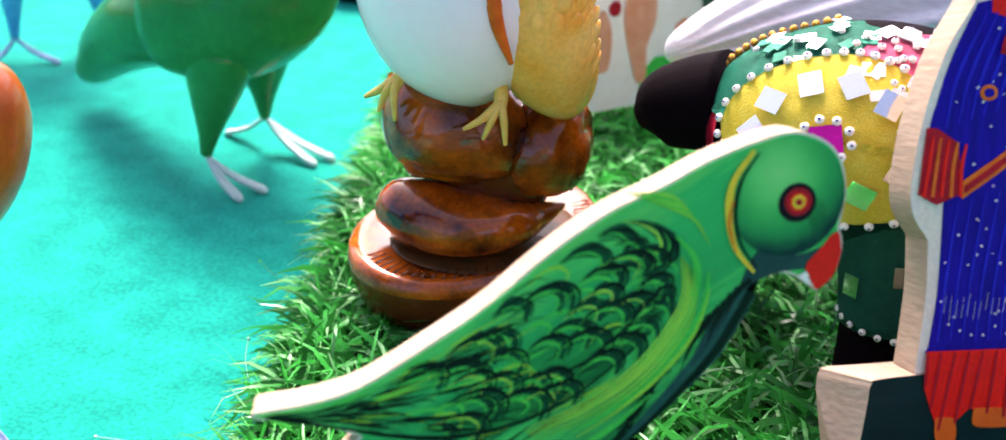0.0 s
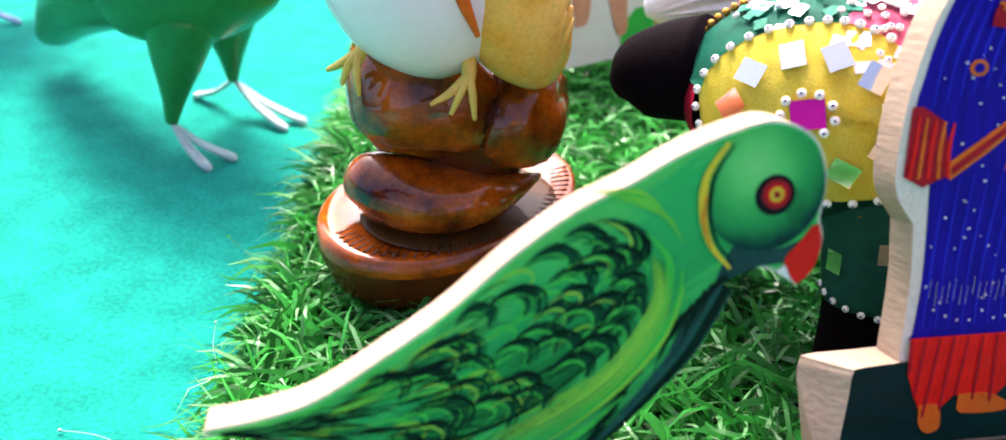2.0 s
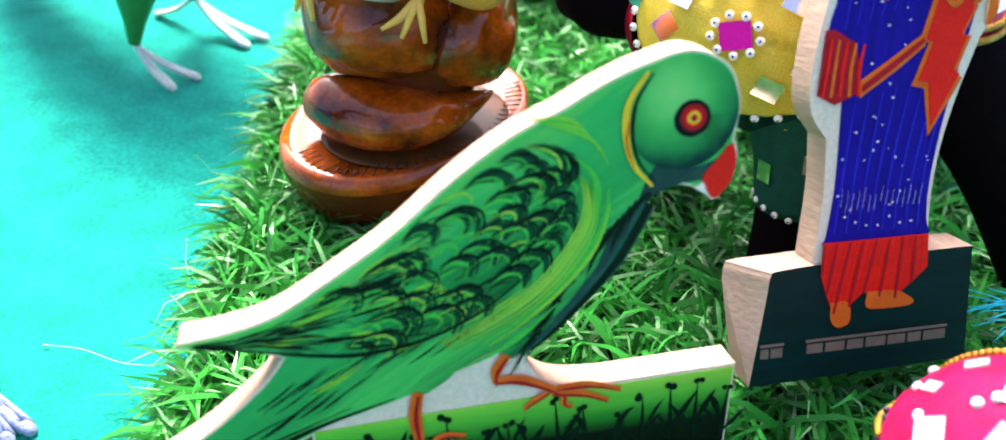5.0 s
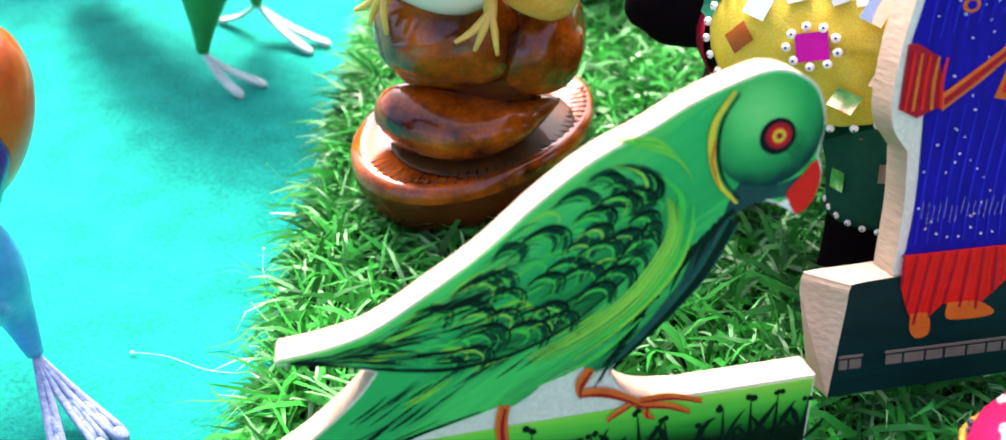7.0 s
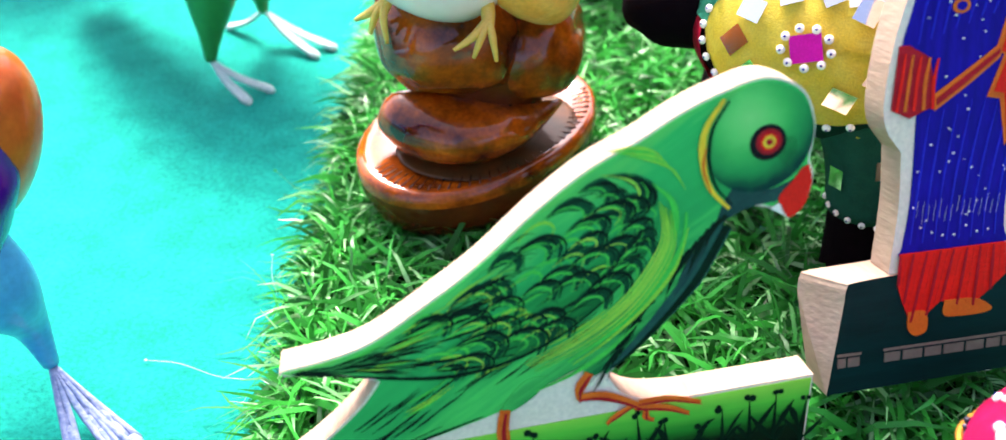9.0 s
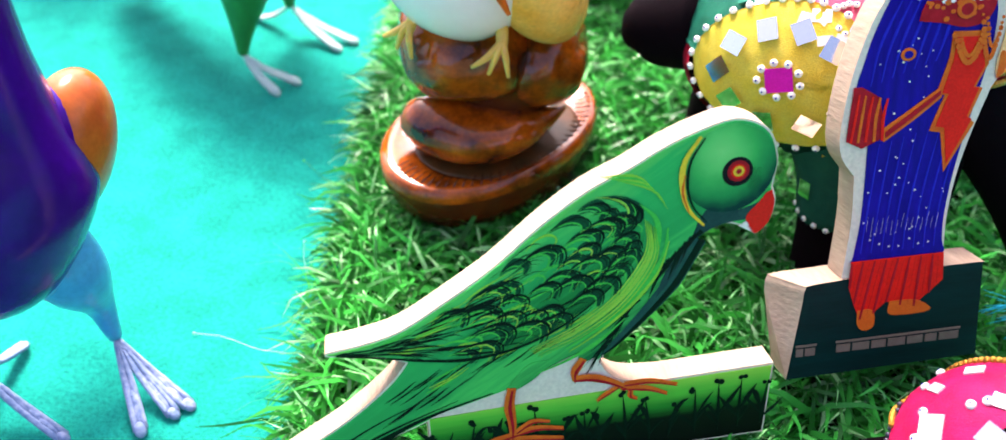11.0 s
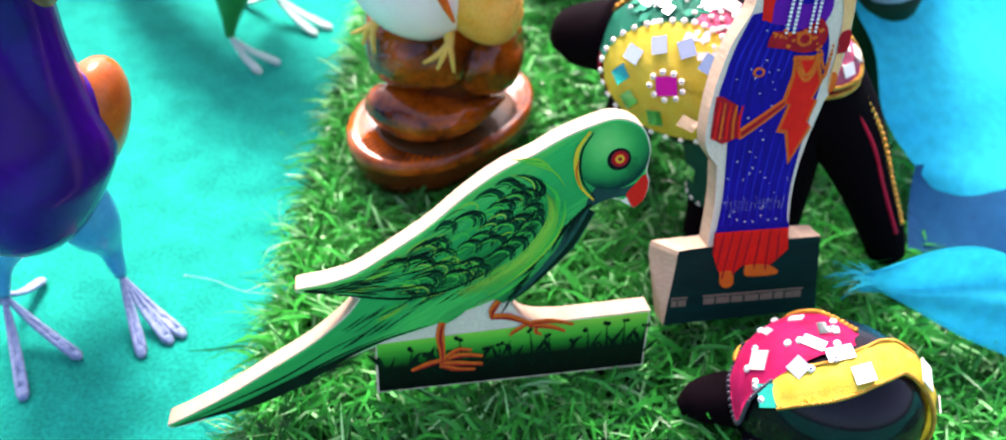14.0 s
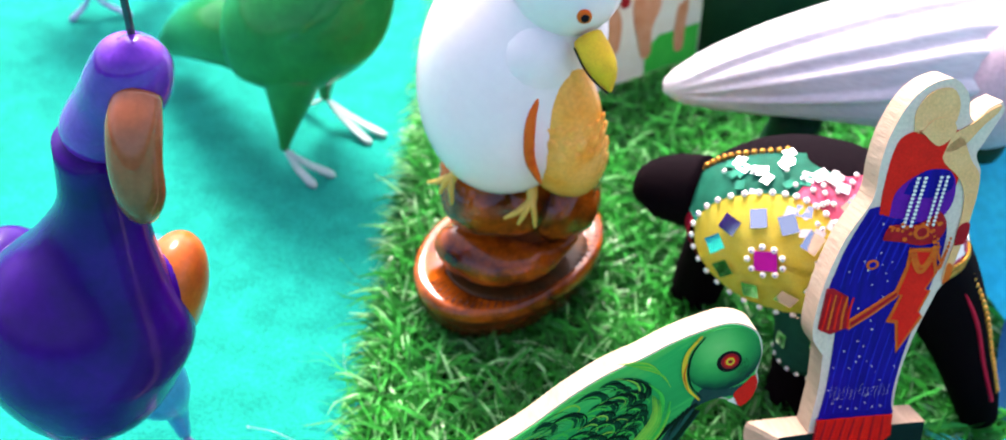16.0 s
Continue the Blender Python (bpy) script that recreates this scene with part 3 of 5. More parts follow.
for w, y, mi, off in ((5.2, -0.00046, 4, 0.0), (3.0, -0.00048, 0, 0.8)):
    stroke(bm, [(77.5 + off, 69.5), (74.5 + off, 63.5), (70.6 + off, 56.4), (64 + off, 48.2), (56 + off, 39.6), (51 + off, 35.4)], w, y, mi, taper=(1, 1, 0.2))
part("dark_feather_strokes", bm, [INK, SHADE_GREEN, LEAF_GREEN, STRAW, SLATE], parrot, "fine dark painted feather strokes", smooth=False, kind="stuff")
bm = bmesh.new()
for k in range(24):
    s, q = rng.uniform(0.34, 0.95), rng.uniform(0.12, 0.95)
    scallop(bm, s, q, rng.uniform(1.4, 2.4), rng.uniform(0.5, 1.3), -0.0006, rng.choice((0, 1, 1)))
for k in range(26):
    s, q = rng.uniform(0.1, 0.6), rng.uniform(0.3, 0.95)
    stroke(bm, [on_wing(s - 0.05, q), on_wing(s, q), on_wing(s + 0.08, q - 0.04)], rng.uniform(0.5, 1.1), -0.0006, rng.choice((0, 1, 1)))
stroke(bm, [(61, 82), (66, 76), (65, 66), (58, 55), (47, 46), (34, 40)], 2.6, -0.0006, 1)
stroke(bm, [(64, 74), (64.5, 66), (57, 54), (46, 45)], 1.1, -0.00065, 0)
for k in range(16):
    o = rng.uniform(-1.6, 1.6)
    stroke(bm, [(64 + o, 76 - o), (64.5 + o, 66 - o), (57 + o, 54 - o), (46 + o, 45.4 - o), (32 + o, 39 - o)], rng.uniform(0.3, 0.8), -0.00068 - 0.000002 * k, rng.choice((0, 2, 2, 1)))
stroke(bm, [(69, 74), (68, 65), (61, 54), (51, 45), (41, 39)], 2.2, -0.00055, 1, taper=(0.2, 1, 0.2))
stroke(bm, [(69.5, 70), (66.5, 60), (59, 50.5), (50, 43), (42, 38)], 1.1, -0.0006, 0, taper=(0.2, 1, 0.2))
stroke(bm, [(58, 47), (50, 40), (42, 35.4), (33, 32)], 1.4, -0.0006, 1, taper=(0.2, 1, 0.2))
for k in range(22):
    x = rng.uniform(0, 50)
    z = 33 + 0.4 * x + rng.uniform(-4, 3)
    if z > 37 + 0.28 * x:
        continue
    stroke(bm, [(x, z), (x + 6, z + 2.6), (x + 11, z + 6)], rng.uniform(0.4, 0.9), -0.00045, rng.choice((0, 1)))
for k in range(5):
    o = k * 1.1
    stroke(bm, [(50 + o, 91 - o * 0.3), (60 + o, 90 - o), (66 + o * 0.6, 84 - o)], 0.8, -0.0005, k % 2)
part("light_feather_strokes", bm, [LIME, LEAF_GREEN, STRAW], parrot, "lime green painted feather strokes", smooth=False, kind="stuff")

for nm, thigh, lines in (
        ("near_leg", [(36, 36), (30, 35), (24, 27.5), (26.6, 27), (33, 31)], [([(25.3, 28), (24.4, 22), (25.0, 15), (24.8, 10)], 3.2), ([(25, 11), (19, 9.5), (13.5, 7.6)], 2.4), ([(24, 9.6), (32, 8.6), (40, 7.6)], 2.4), ([(25, 11), (32, 12.4), (40, 11.2)], 2.4), ([(26, 12), (31, 15), (36, 14.4)], 2.0), ([(24, 8.6), (30, 6.2), (37, 5.4)], 2.0)]),
        ("far_leg", [(53, 41), (47, 41), (44.5, 34.5), (47.5, 34), (52, 37)], [([(46, 35), (43.6, 31), (43.4, 27.6)], 2.8), ([(43.2, 28.4), (49, 27.8), (55, 25.2), (60, 22.2)], 2.8), ([(58, 24.2), (66, 24), (74, 21.6)], 2.2), ([(57, 23), (65, 21.5), (71, 18.8)], 2.2), ([(57, 24), (52, 21), (50, 19.4)], 1.8), ([(60, 22), (60, 19.6), (62, 18.4)], 1.8)])):
    leg = paint(nm, [thigh + thigh[:1]], -0.0005, GREEN_BODY, parrot, label="green thigh with orange scaly foot")
    for k, (pts, w) in enumerate(lines):
        bm = bmesh.new()
        stroke(bm, pts, w, -0.0007 - 0.00003 * k, 0, taper=(0.8, 1, 0.45))
        stroke(bm, [(x + 0.1, z - w * 0.26) for x, z in pts], w * 0.34, -0.00095, 1, taper=(0.6, 1, 0.3))
        part("shank" if k == 0 else "toe", bm, [ORANGE, DARK_RED], leg, "orange painted claw", smooth=False)
bm = bmesh.new()
for k in range(15):
    x = 4 + k * 6.9 + rng.uniform(-1.5, 1.5)
    h = rng.uniform(9, 17)
    tip = rng.uniform(-3, 3)
    stroke(bm, [(x, 2), (x + tip * 0.3, h * 0.6), (x + tip, h + 4)], 1.3, -0.0006)
    for q in range(3):
        disc(bm, (x + tip + rng.uniform(-1.3, 1.3), h + 3.4 + rng.uniform(-1, 1)), rng.uniform(0.5, 1.0), -0.0006 - 0.00002 * q, 7)
    for q in range(3):
        d = rng.uniform(3, 7) * rng.choice((-1, 1))
        stroke(bm, [(x, 4 + q * 2), (x + d * 0.6, 8 + q * 3), (x + d, 8.5 + q * 3 + rng.uniform(0, 4))], rng.uniform(0.9, 1.9), -0.0006)
part("painted_reeds", bm, INK, parrot, "black brushed reeds", smooth=False)

# ---- painted board of a standing figure, one plain mesh ----
FIGURE = Matrix.Translation((0.1132, 0.1899, 0.0325)) @ pose(0, 0, 0, 0, 0, 11) @ pose(0, 0, 0, -20)
bm = bmesh.new()
body = flat_line([[(3, 30), (4.4, 49), (4, 64)], [(4, 64), (-0.4, 71), (-1.2, 80), (1, 96), (5.5, 111), (11.4, 124), (12.0, 136), (13.4, 146), (17, 156), (22, 162), (29, 164), (35, 159), (37, 152), (40, 150), (45, 154), (50, 156)],
                  [(50, 156), (51, 152), (46, 143), (43.5, 138), (47, 132), (47.5, 122), (46, 108), (42.6, 94), (39.4, 88)], [(39.4, 88), (36.0, 74), (34, 56), (35.0, 31)], [(35.0, 31), (3, 30)]])
slab(bm, body, 0.0, 0.009, 0, 1)
slab(bm, flat_line([[(-9, 24), (-8.4, 28), (-5, 29.4), (20, 30.4), (46, 30.8), (48, 30)], [(48, 30), (50, 0)], [(50, 0), (-12.6, -1)], [(-12.6, -1), (-9, 24)]]), -0.0006, 0.0105, 2, 1)
for v in bm.verts:      # the left end of the base is cut askew
    if v.co.y > 0.0103 and v.co.x < -0.002:
        v.co.x -= 0.0075 * max(0.0, min(1.0, (v.co.z - 0.008) / 0.016))


def daub(pts, y, mi, steps=4):
    slab(bm, flat_line([pts + pts[:1]], steps), y, y + 0.00025, mi, mi)


def cut(pts, y, mi):
    slab(bm, [(a / 1000, c / 1000) for a, c in pts], y, y + 0.00025, mi, mi)


rng = random.Random(3)
daub([(11, 121), (6.8, 110), (3.8, 98.7), (2.4, 90), (6.4, 78), (7, 70), (7.2, 50), (6, 37), (6, 35), (20, 34), (34, 35), (33.6, 40), (32.8, 53), (33.4, 69), (35.8, 91), (37.5, 107), (36, 115), (30, 121), (20, 123)], -0.0003, 3)
daub([(14, 119), (14, 128), (15, 140), (17.6, 146), (26, 148), (36, 146), (38, 138), (37, 128), (33, 120), (22, 117)], -0.0004, 5)
daub([(17, 118), (18, 127), (25, 133), (35, 132), (37, 122), (31, 115)], -0.0005, 4)
daub([(20, 126), (22, 131), (27, 134), (34, 133), (35.6, 127), (28, 124)], -0.0006, 3)
daub([(20, 147), (19.5, 154), (23, 160), (29, 161), (32.6, 156), (32, 149), (27, 145)], -0.0004, 7)
daub([(22, 147), (28, 142), (33, 147), (30, 151), (25, 151)], -0.0007, 7)
daub([(35, 146), (41, 137), (46.4, 131), (47, 122), (45.4, 110), (42.6, 96), (40.4, 92), (39.4, 96), (41.6, 108), (42, 122), (38, 130), (30, 138)], -0.0006, 7)
daub([(32, 146), (38, 149), (44, 153), (49, 155), (48.6, 152.6), (43, 148), (37, 142), (31, 140)], -0.0006, 7)
daub([(41.4, 106), (46.0, 107), (46.6, 114), (42, 113)], -0.0008, 8)
daub([(40, 91), (42.6, 93), (43, 98), (40.4, 99)], -0.0008, 6)
# sash with its border, belt and loops
EDGE = [(25.2, 106), (25.0, 99), (23.2, 88), (25.4, 87.4), (23.0, 76.6), (26.2, 75.8), (29.6, 63), (36.0, 78), (33.8, 79.2), (36.2, 88.6), (34.0, 89.2), (36.6, 96), (34.4, 105.6)]
cut(EDGE, -0.0006, 6)
mid = (30, 90)
cut([(mid[0] + (x - mid[0]) * 0.80, mid[1] + (z - mid[1]) * 0.90) for x, z in EDGE], -0.0009, 5)
daub([(16.2, 109.6), (16.8, 113), (18.6, 115), (25, 114.6), (30, 117), (33, 119), (36.2, 114), (34, 108.6), (28, 107), (22, 108.6)], -0.0010, 8)
for k in range(26):
    disc(bm, (rng.uniform(17.5, 34.5), rng.uniform(109.5, 115.5)), rng.uniform(0.4, 0.8), -0.00115 - 0.00001 * k, 7, 6)
disc(bm, (27.6, 112), 2.7, -0.0013, 12, 6)
disc(bm, (27.6, 112), 1.7, -0.0014, 12, 8)
for (x0, z0), (x1, z1), sag, r in (((25.4, 105), (34.6, 106), 8.6, 0.85), ((26.6, 105), (33.4, 106), 6.6, 0.6), ((33, 108), (38.6, 106), 9.4, 0.8), ((34, 109), (39, 109), 8.0, 0.55)):
    for k in range(17):
        u = k / 16
        disc(bm, (x0 + (x1 - x0) * u, z0 + (z1 - z0) * u - sag * math.sin(math.pi * u)), r, -0.0012 - 0.00002 * (k % 2), 7, 6)
# gathered cloth end and its diagonal border
cut([(1.4, 92), (3.8, 92), (8.8, 88.4), (11.2, 76), (8, 74.4), (5.1, 73), (0.4, 75.6)], -0.0006, 8)
for k in range(5):
    x = 2.2 + k * 1.9
    stroke(bm, [(x + 0.8, 90 - k * 0.5), (x + 0.2, 82), (x - 0.6 + 0.3 * k, 75)], 0.9, -0.0008, 6 if k % 2 else 5, taper=(0.6, 1, 0.9))
cut([(10.3, 78.6), (17.7, 84.6), (24.2, 90.4), (24.6, 86.8), (18.4, 80.6), (10.9, 74.4)], -0.0007, 6)
cut([(11, 77.6), (17.8, 83.4), (24.0, 88.9), (24.2, 87.8), (18.2, 81.8), (11.2, 75.8)], -0.0009, 8)
# pleated hem and feet
LOWS = ((5.2, 27), (7.0, 21.5), (9.4, 16), (13.6, 17.5), (17.4, 21), (22, 19.5), (26.6, 18.6), (31.0, 22.5), (35.2, 26.5))
for k in range(8):
    x0, x1 = 5.2 + k * 3.65, 5.2 + (k + 1) * 3.65
    (a0, c0), (a1, c1) = LOWS[k], LOWS[k + 1]
    cut([(x0, 35.6), (x1, 35.6), (a1, c1), (a0, c0)], -0.0009 - 0.00008 * (k % 2), 5)
    stroke(bm, [(x0, 35.4), ((x0 + a0) / 2, (35 + c0) / 2), (a0, c0)], 0.9, -0.0012, 8, taper=(0.6, 1, 0.8))
    stroke(bm, [((x0 + x1) / 2, 35), ((a0 + a1) / 2, (c0 + c1) / 2 + 1)], 0.5, -0.00125, 8)
daub([(8.6, 19), (13.4, 18.6), (14.2, 13.4), (11, 12.2), (8.8, 14.4)], -0.0011, 6)
daub([(18.6, 21), (27, 20.6), (32.2, 17.4), (30, 16), (22, 16), (18.6, 17)], -0.0011, 6)
# gold dots and folds in the cloth
for k in range(58):
    x, z = rng.uniform(7.5, 35), rng.uniform(44, 117)
    if 22 < x and z > 62 or x < 12 and 70 < z < 94:
        continue
    disc(bm, (x, z), rng.uniform(0.14, 0.34), -0.0005, 6, 9)
disc(bm, (14.6, 100.6), 1.9, -0.0006, 12, 6)
disc(bm, (14.6, 100.6), 1.1, -0.0008, 10, 3)
for k in range(7):
    stroke(bm, [(13 + k * 2.2, 119), (7.6 + k * 2.6, 104), (6 + k * 2.6, 92 + k)], 0.8, -0.00045, 12, taper=(0.4, 1, 0.4))
for k in range(8):
    stroke(bm, [(10 + k * 3.2, 74 + k * 0.8), (9 + k * 3.1, 56), (8 + k * 3.3, 38)], 0.7, -0.00045, 12, taper=(0.3, 1, 0.6))
for k in range(15):
    x = 9 + k * 1.55
    stroke(bm, [(x, 45 + rng.uniform(-1.5, 1)), (x + 0.2, 49 + rng.uniform(-1, 2))], 0.45, -0.00055, 9)
    if k % 2:
        disc(bm, (x, 41 + rng.uniform(-2, 2)), 0.3, -0.00055, 6, 9)
for off in (0, 2.2, 7.4, 9.6):
    for k in range(13):
        disc(bm, (21.6 + off + 0.15 * k, 114.5 + k * 1.4), 0.6, -0.0012, 6, 10)
# the painting leans and widens towards the top
for v in bm.verts:
    x, z = v.co.x * 1000, v.co.z * 1000
    up = float(np.interp(z, (45, 95), (0, 1)))
    v.co.x += 0.001 * up * float(np.interp(x, (5, 27, 37, 50), (0, 4, 4, 1.5)))
    v.co.z += 0.001 * float(np.interp(z, (0, 15, 35, 76, 100, 170), (3, 4.6, 4.5, 2, 0.5, 0)))
# lettering that stays plain bars
for x, w in ((-10.0, 2.2), (-7.2, 3.2), (3.0, 4.4), (8.2, 5.4), (14.4, 4.6), (19.8, 5.6), (26.2, 5.0), (32.0, 3.8), (36.6, 6.4)):
    slab(bm, [(x / 1000, 0.0098), ((x + w) / 1000, 0.0098), ((x + w) / 1000, 0.0124), (x / 1000, 0.0124)], -0.0009, -0.0006, 11, 11)
for x, w in ((-10.2, 6.6), (2.6, 40.8)):
    slab(bm, [(x / 1000, 0.0130), ((x + w) / 1000, 0.0130), ((x + w) / 1000, 0.0137), (x / 1000, 0.0137)], -0.0009, -0.0006, 11, 11)
figure = part("figure_cutout", bm, [PRIMER, WOOD, TEAL_DARK, NAVY, VIOLET, RED, ORANGE, SKIN, DARK_RED, CREAM, PEARL, BAR_GOLD, BLUE_FOLD], None, smooth=False)
figure.matrix_world = FIGURE
tagged(figure, "flat wooden figure board painted in blue and red dress", "painted cutout")


# ---- white glazed bird on brown rocks ----
def glazed_bird():
    t = thing("ceramic_bird", "white glazed bird with yellow wing perched on brown rocks", "bird figurine", Matrix.Translation((0.002, 0.318, 0.0)))
    FX, FY = 0.001, 0.000
    # oval foot
    bm = bmesh.new()
    prof = [(0.86, 0.013), (0.92, 0.0165), (0.95, 0.021), (0.985, 0.0255), (1.0, 0.0305), (0.985, 0.0352), (0.94, 0.0366), (0.86, 0.0352), (0.70, 0.0342)]
    rings = []
    for s, z in prof:
        ring = []
        for k in range(56):
            a = 2 * math.pi * k / 56
            x, y = 0.0530 * s * math.cos(a), 0.0365 * s * math.sin(a)
            c, d = math.cos(radians(48)), math.sin(radians(48))
            ring.append(bm.verts.new((FX + x * c - y * d, FY + x * d + y * c, z + 0.0006 * math.sin(a * 3))))
        rings.append(ring)
    for r0, r1 in zip(rings, rings[1:]):
        for k in range(56):
            f = bm.faces.new((r0[k], r0[(k + 1) % 56], r1[(k + 1) % 56], r1[k]))
            # lower rings: dark glaze, with the shade under the rim put into its colour
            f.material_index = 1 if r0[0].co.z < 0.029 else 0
    bm.faces.new(rings[-1])
    bm.faces.new(rings[0][::-1])
    part("rock_foot", bm, [GLAZE, GLAZE_DARK_SHADE], t, "oval brown glazed foot")
    bm = bmesh.new()
    for k in range(34):      # combed marks round the front of the foot
        a = radians(170 + k * 5.0)
        c, d = math.cos(radians(48)), math.sin(radians(48))
        q = []
        for s in (0.78, 0.93):
            x, y = 0.0530 * s * math.cos(a), 0.0365 * s * math.sin(a)
            q.append((FX + x * c - y * d, FY + x * d + y * c, 0.0361))
        tube(bm, q, [0.0002, 0.0004], 6)
    part("combed_marks", bm, GLAZE_DARK_SHADE, t)
    # pool on the foot, with the rocks' shadow painted into its colour
    bm = bmesh.new()
    ball(bm, (0.004, -0.006, 0.0350), (0.036, 0.028, 0.0024), 28, Euler((0, 0, 0.6)).to_matrix())
    part("shaded_glaze_pool", bm, GLAZE_POOL_SHADE, t, "pooled glaze darkened by painted shade under the rocks")

    def rock(name, centre, radii, turn, label, seed, flat=0.55, seg=36):
        """A water-worn stone with flattened faces, a blunt edge and small pits."""
        bm = bmesh.new()
        bmesh.ops.create_uvsphere(bm, u_segments=seg, v_segments=seg * 2 // 3, radius=1)
        for v in bm.verts:
            p = v.co.copy()
            p = Vector([math.copysign(abs(c) ** flat, c) for c in p]).normalized() * (0.86 + 0.14 * max(abs(c) for c in p))
            p *= 1 + 0.16 * noise.noise(p * 1.3 + Vector((seed, 0, 0))) + 0.05 * noise.noise(p * 3.4 + Vector((0, seed, 0)))
            v.co = Vector((p.x * radii[0], p.y * radii[1], p.z * radii[2]))
        bm.transform(Matrix.Translation(centre) @ Euler(turn).to_matrix().to_4x4())
        return part(name, bm, GLAZE, t, label)

    # the lower wedge: blunt at one end, drawn out to a point at the other
    bm = tubed([(-0.027, -0.010, 0.047), (-0.022, -0.017, 0.047), (-0.006, -0.021, 0.046), (0.010, -0.018, 0.046), (0.022, -0.010, 0.046), (0.031, -0.004, 0.047)], [(0.008, 0.008), (0.012, 0.0115), (0.015, 0.0115), (0.012, 0.009), (0.006, 0.005), (0.001, 0.001)], 26)
    for v in bm.verts:
        v.co *= 1 + 0.025 * noise.noise(v.co * 90)
        v.co.z = min(v.co.z, 0.0600 + 0.05 * v.co.x)
    part("lower_rock", bm, GLAZE, t, "flat wedge of brown glazed rock")
    rock("upper_rock", (-0.008, -0.009, 0.0775), (0.0265, 0.0235, 0.0205), (0.05, 0.20, 0.25), "rounded brown glazed boulder", 3.1)
    rock("side_rock", (0.0215, 0.001, 0.0680), (0.0180, 0.0215, 0.0205), (0.0, 0.35, -0.3), "brown glazed boulder leaning at the side", 8.4)
    # added filler ball; its dark colour stands for shade in the rock gaps
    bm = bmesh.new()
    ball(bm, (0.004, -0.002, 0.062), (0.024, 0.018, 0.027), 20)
    part("rock_gap_shade", bm, GLAZE_DARK_SHADE, t)
    # body: head turned back over the wing
    bm = tubed([(0.0, -0.006, 0.0955), (-0.002, -0.008, 0.1005), (-0.006, -0.010, 0.119), (-0.006, -0.008, 0.142), (0.0, -0.004, 0.166), (0.006, 0.0, 0.186), (0.008, 0.0, 0.196)],
               [(0.008, 0.008), (0.024, 0.026), (0.0340, 0.036), (0.036, 0.034), (0.032, 0.028), (0.020, 0.020), (0.004, 0.004)], 36, up=(0, 1, 0))
    part("body", bm, PORCELAIN, t, "smooth white glazed breast")
    # swell modelled where the neck fold catches a blown-out highlight
    bm = bmesh.new()
    ball(bm, (-0.001, -0.0215, 0.150), (0.0210, 0.0175, 0.0250), 28, Euler((0.1, 0.25, 0)).to_matrix())
    part("neck_fold_highlight", bm, PORCELAIN, t, "white swell shaped for the highlight on the neck fold")
    bm = bmesh.new()
    ball(bm, (0.011, -0.015, 0.182), (0.022, 0.020, 0.020), 28)
    part("head", bm, PORCELAIN, t, "white head turned to the side")
    bm = bmesh.new()
    ball(bm, (0.0185, -0.0345, 0.1795), (0.0027, 0.0016, 0.0027), 14, mi=0)
    ball(bm, (0.0187, -0.0356, 0.1795), (0.0016, 0.0010, 0.0016), 12, mi=1)
    part("eye", bm, [ORANGE, BLACK], t, "amber ringed black eye")
    bm = tubed([(0.021, -0.029, 0.168), (0.0245, -0.034, 0.164), (0.028, -0.036, 0.159), (0.0310, -0.036, 0.151)], [(0.0055, 0.0055), (0.0062, 0.006), (0.005, 0.005), (0.001, 0.001)], 18)
    beak = part("beak", bm, YELLOW, t, "blunt yellow beak")
    bm = tubed([(0.0165, -0.0335, 0.166), (0.0210, -0.0395, 0.1610), (0.0262, -0.0405, 0.156), (0.0305, -0.0370, 0.1505)], [0.0004] * 4, 6)
    part("mouth_line", bm, BLACK, beak)
    bm = tubed([(0.012, -0.022, 0.158), (0.014, -0.026, 0.140), (0.0165, -0.027, 0.122), (0.020, -0.021, 0.106), (0.026, -0.008, 0.092), (0.031, 0.0, 0.082)],
               [(0.007, 0.007), (0.0145, 0.013), (0.0165, 0.015), (0.0155, 0.015), (0.010, 0.012), (0.003, 0.004)], 24, up=(0, 1, 0))
    wing = part("wing", bm, WING_GLAZE, t, "amber yellow folded wing with moulded feathers")
    table = ((0.140, 0.014, -0.026, 0.0145, 0.013), (0.122, 0.0165, -0.027, 0.0165, 0.015), (0.106, 0.020, -0.021, 0.0155, 0.015), (0.092, 0.026, -0.008, 0.010, 0.012))
    for r in range(8):
        z = 0.131 - r * 0.0055
        for lo, hi in zip(table, table[1:]):
            if lo[0] >= z >= hi[0]:
                u = (lo[0] - z) / (lo[0] - hi[0])
                cx, cy, rx, ry = (p + (q - p) * u for p, q in zip(lo[1:], hi[1:]))
                for k in range(7):
                    a = -2.35 + k * 0.36 + 0.18 * (r % 2)
                    bm = bmesh.new()
                    ball(bm, (cx + 0.95 * rx * math.cos(a), cy + 0.95 * ry * math.sin(a), z), (0.0029, 0.0015, 0.0056), 12, Euler((0.26, 0, a + 1.57)).to_matrix())
                    part("feather", bm, WING_GLAZE, wing)
                break
    bm = tubed([(0.0050, -0.0385, 0.147), (0.0034, -0.0432, 0.138), (0.0044, -0.0450, 0.124), (0.0095, -0.0420, 0.110)], [0.0010, 0.0020, 0.0021, 0.0008], 10)
    part("wing_edge", bm, ORANGE, wing, "orange painted wing edge")
    for x, y, z, yaw in ((-0.025, -0.026, 0.098, -35), (0.007, -0.0345, 0.096, 5)):
        bm = bmesh.new()
        rot = pose(x, y, z, 0, 0, yaw)
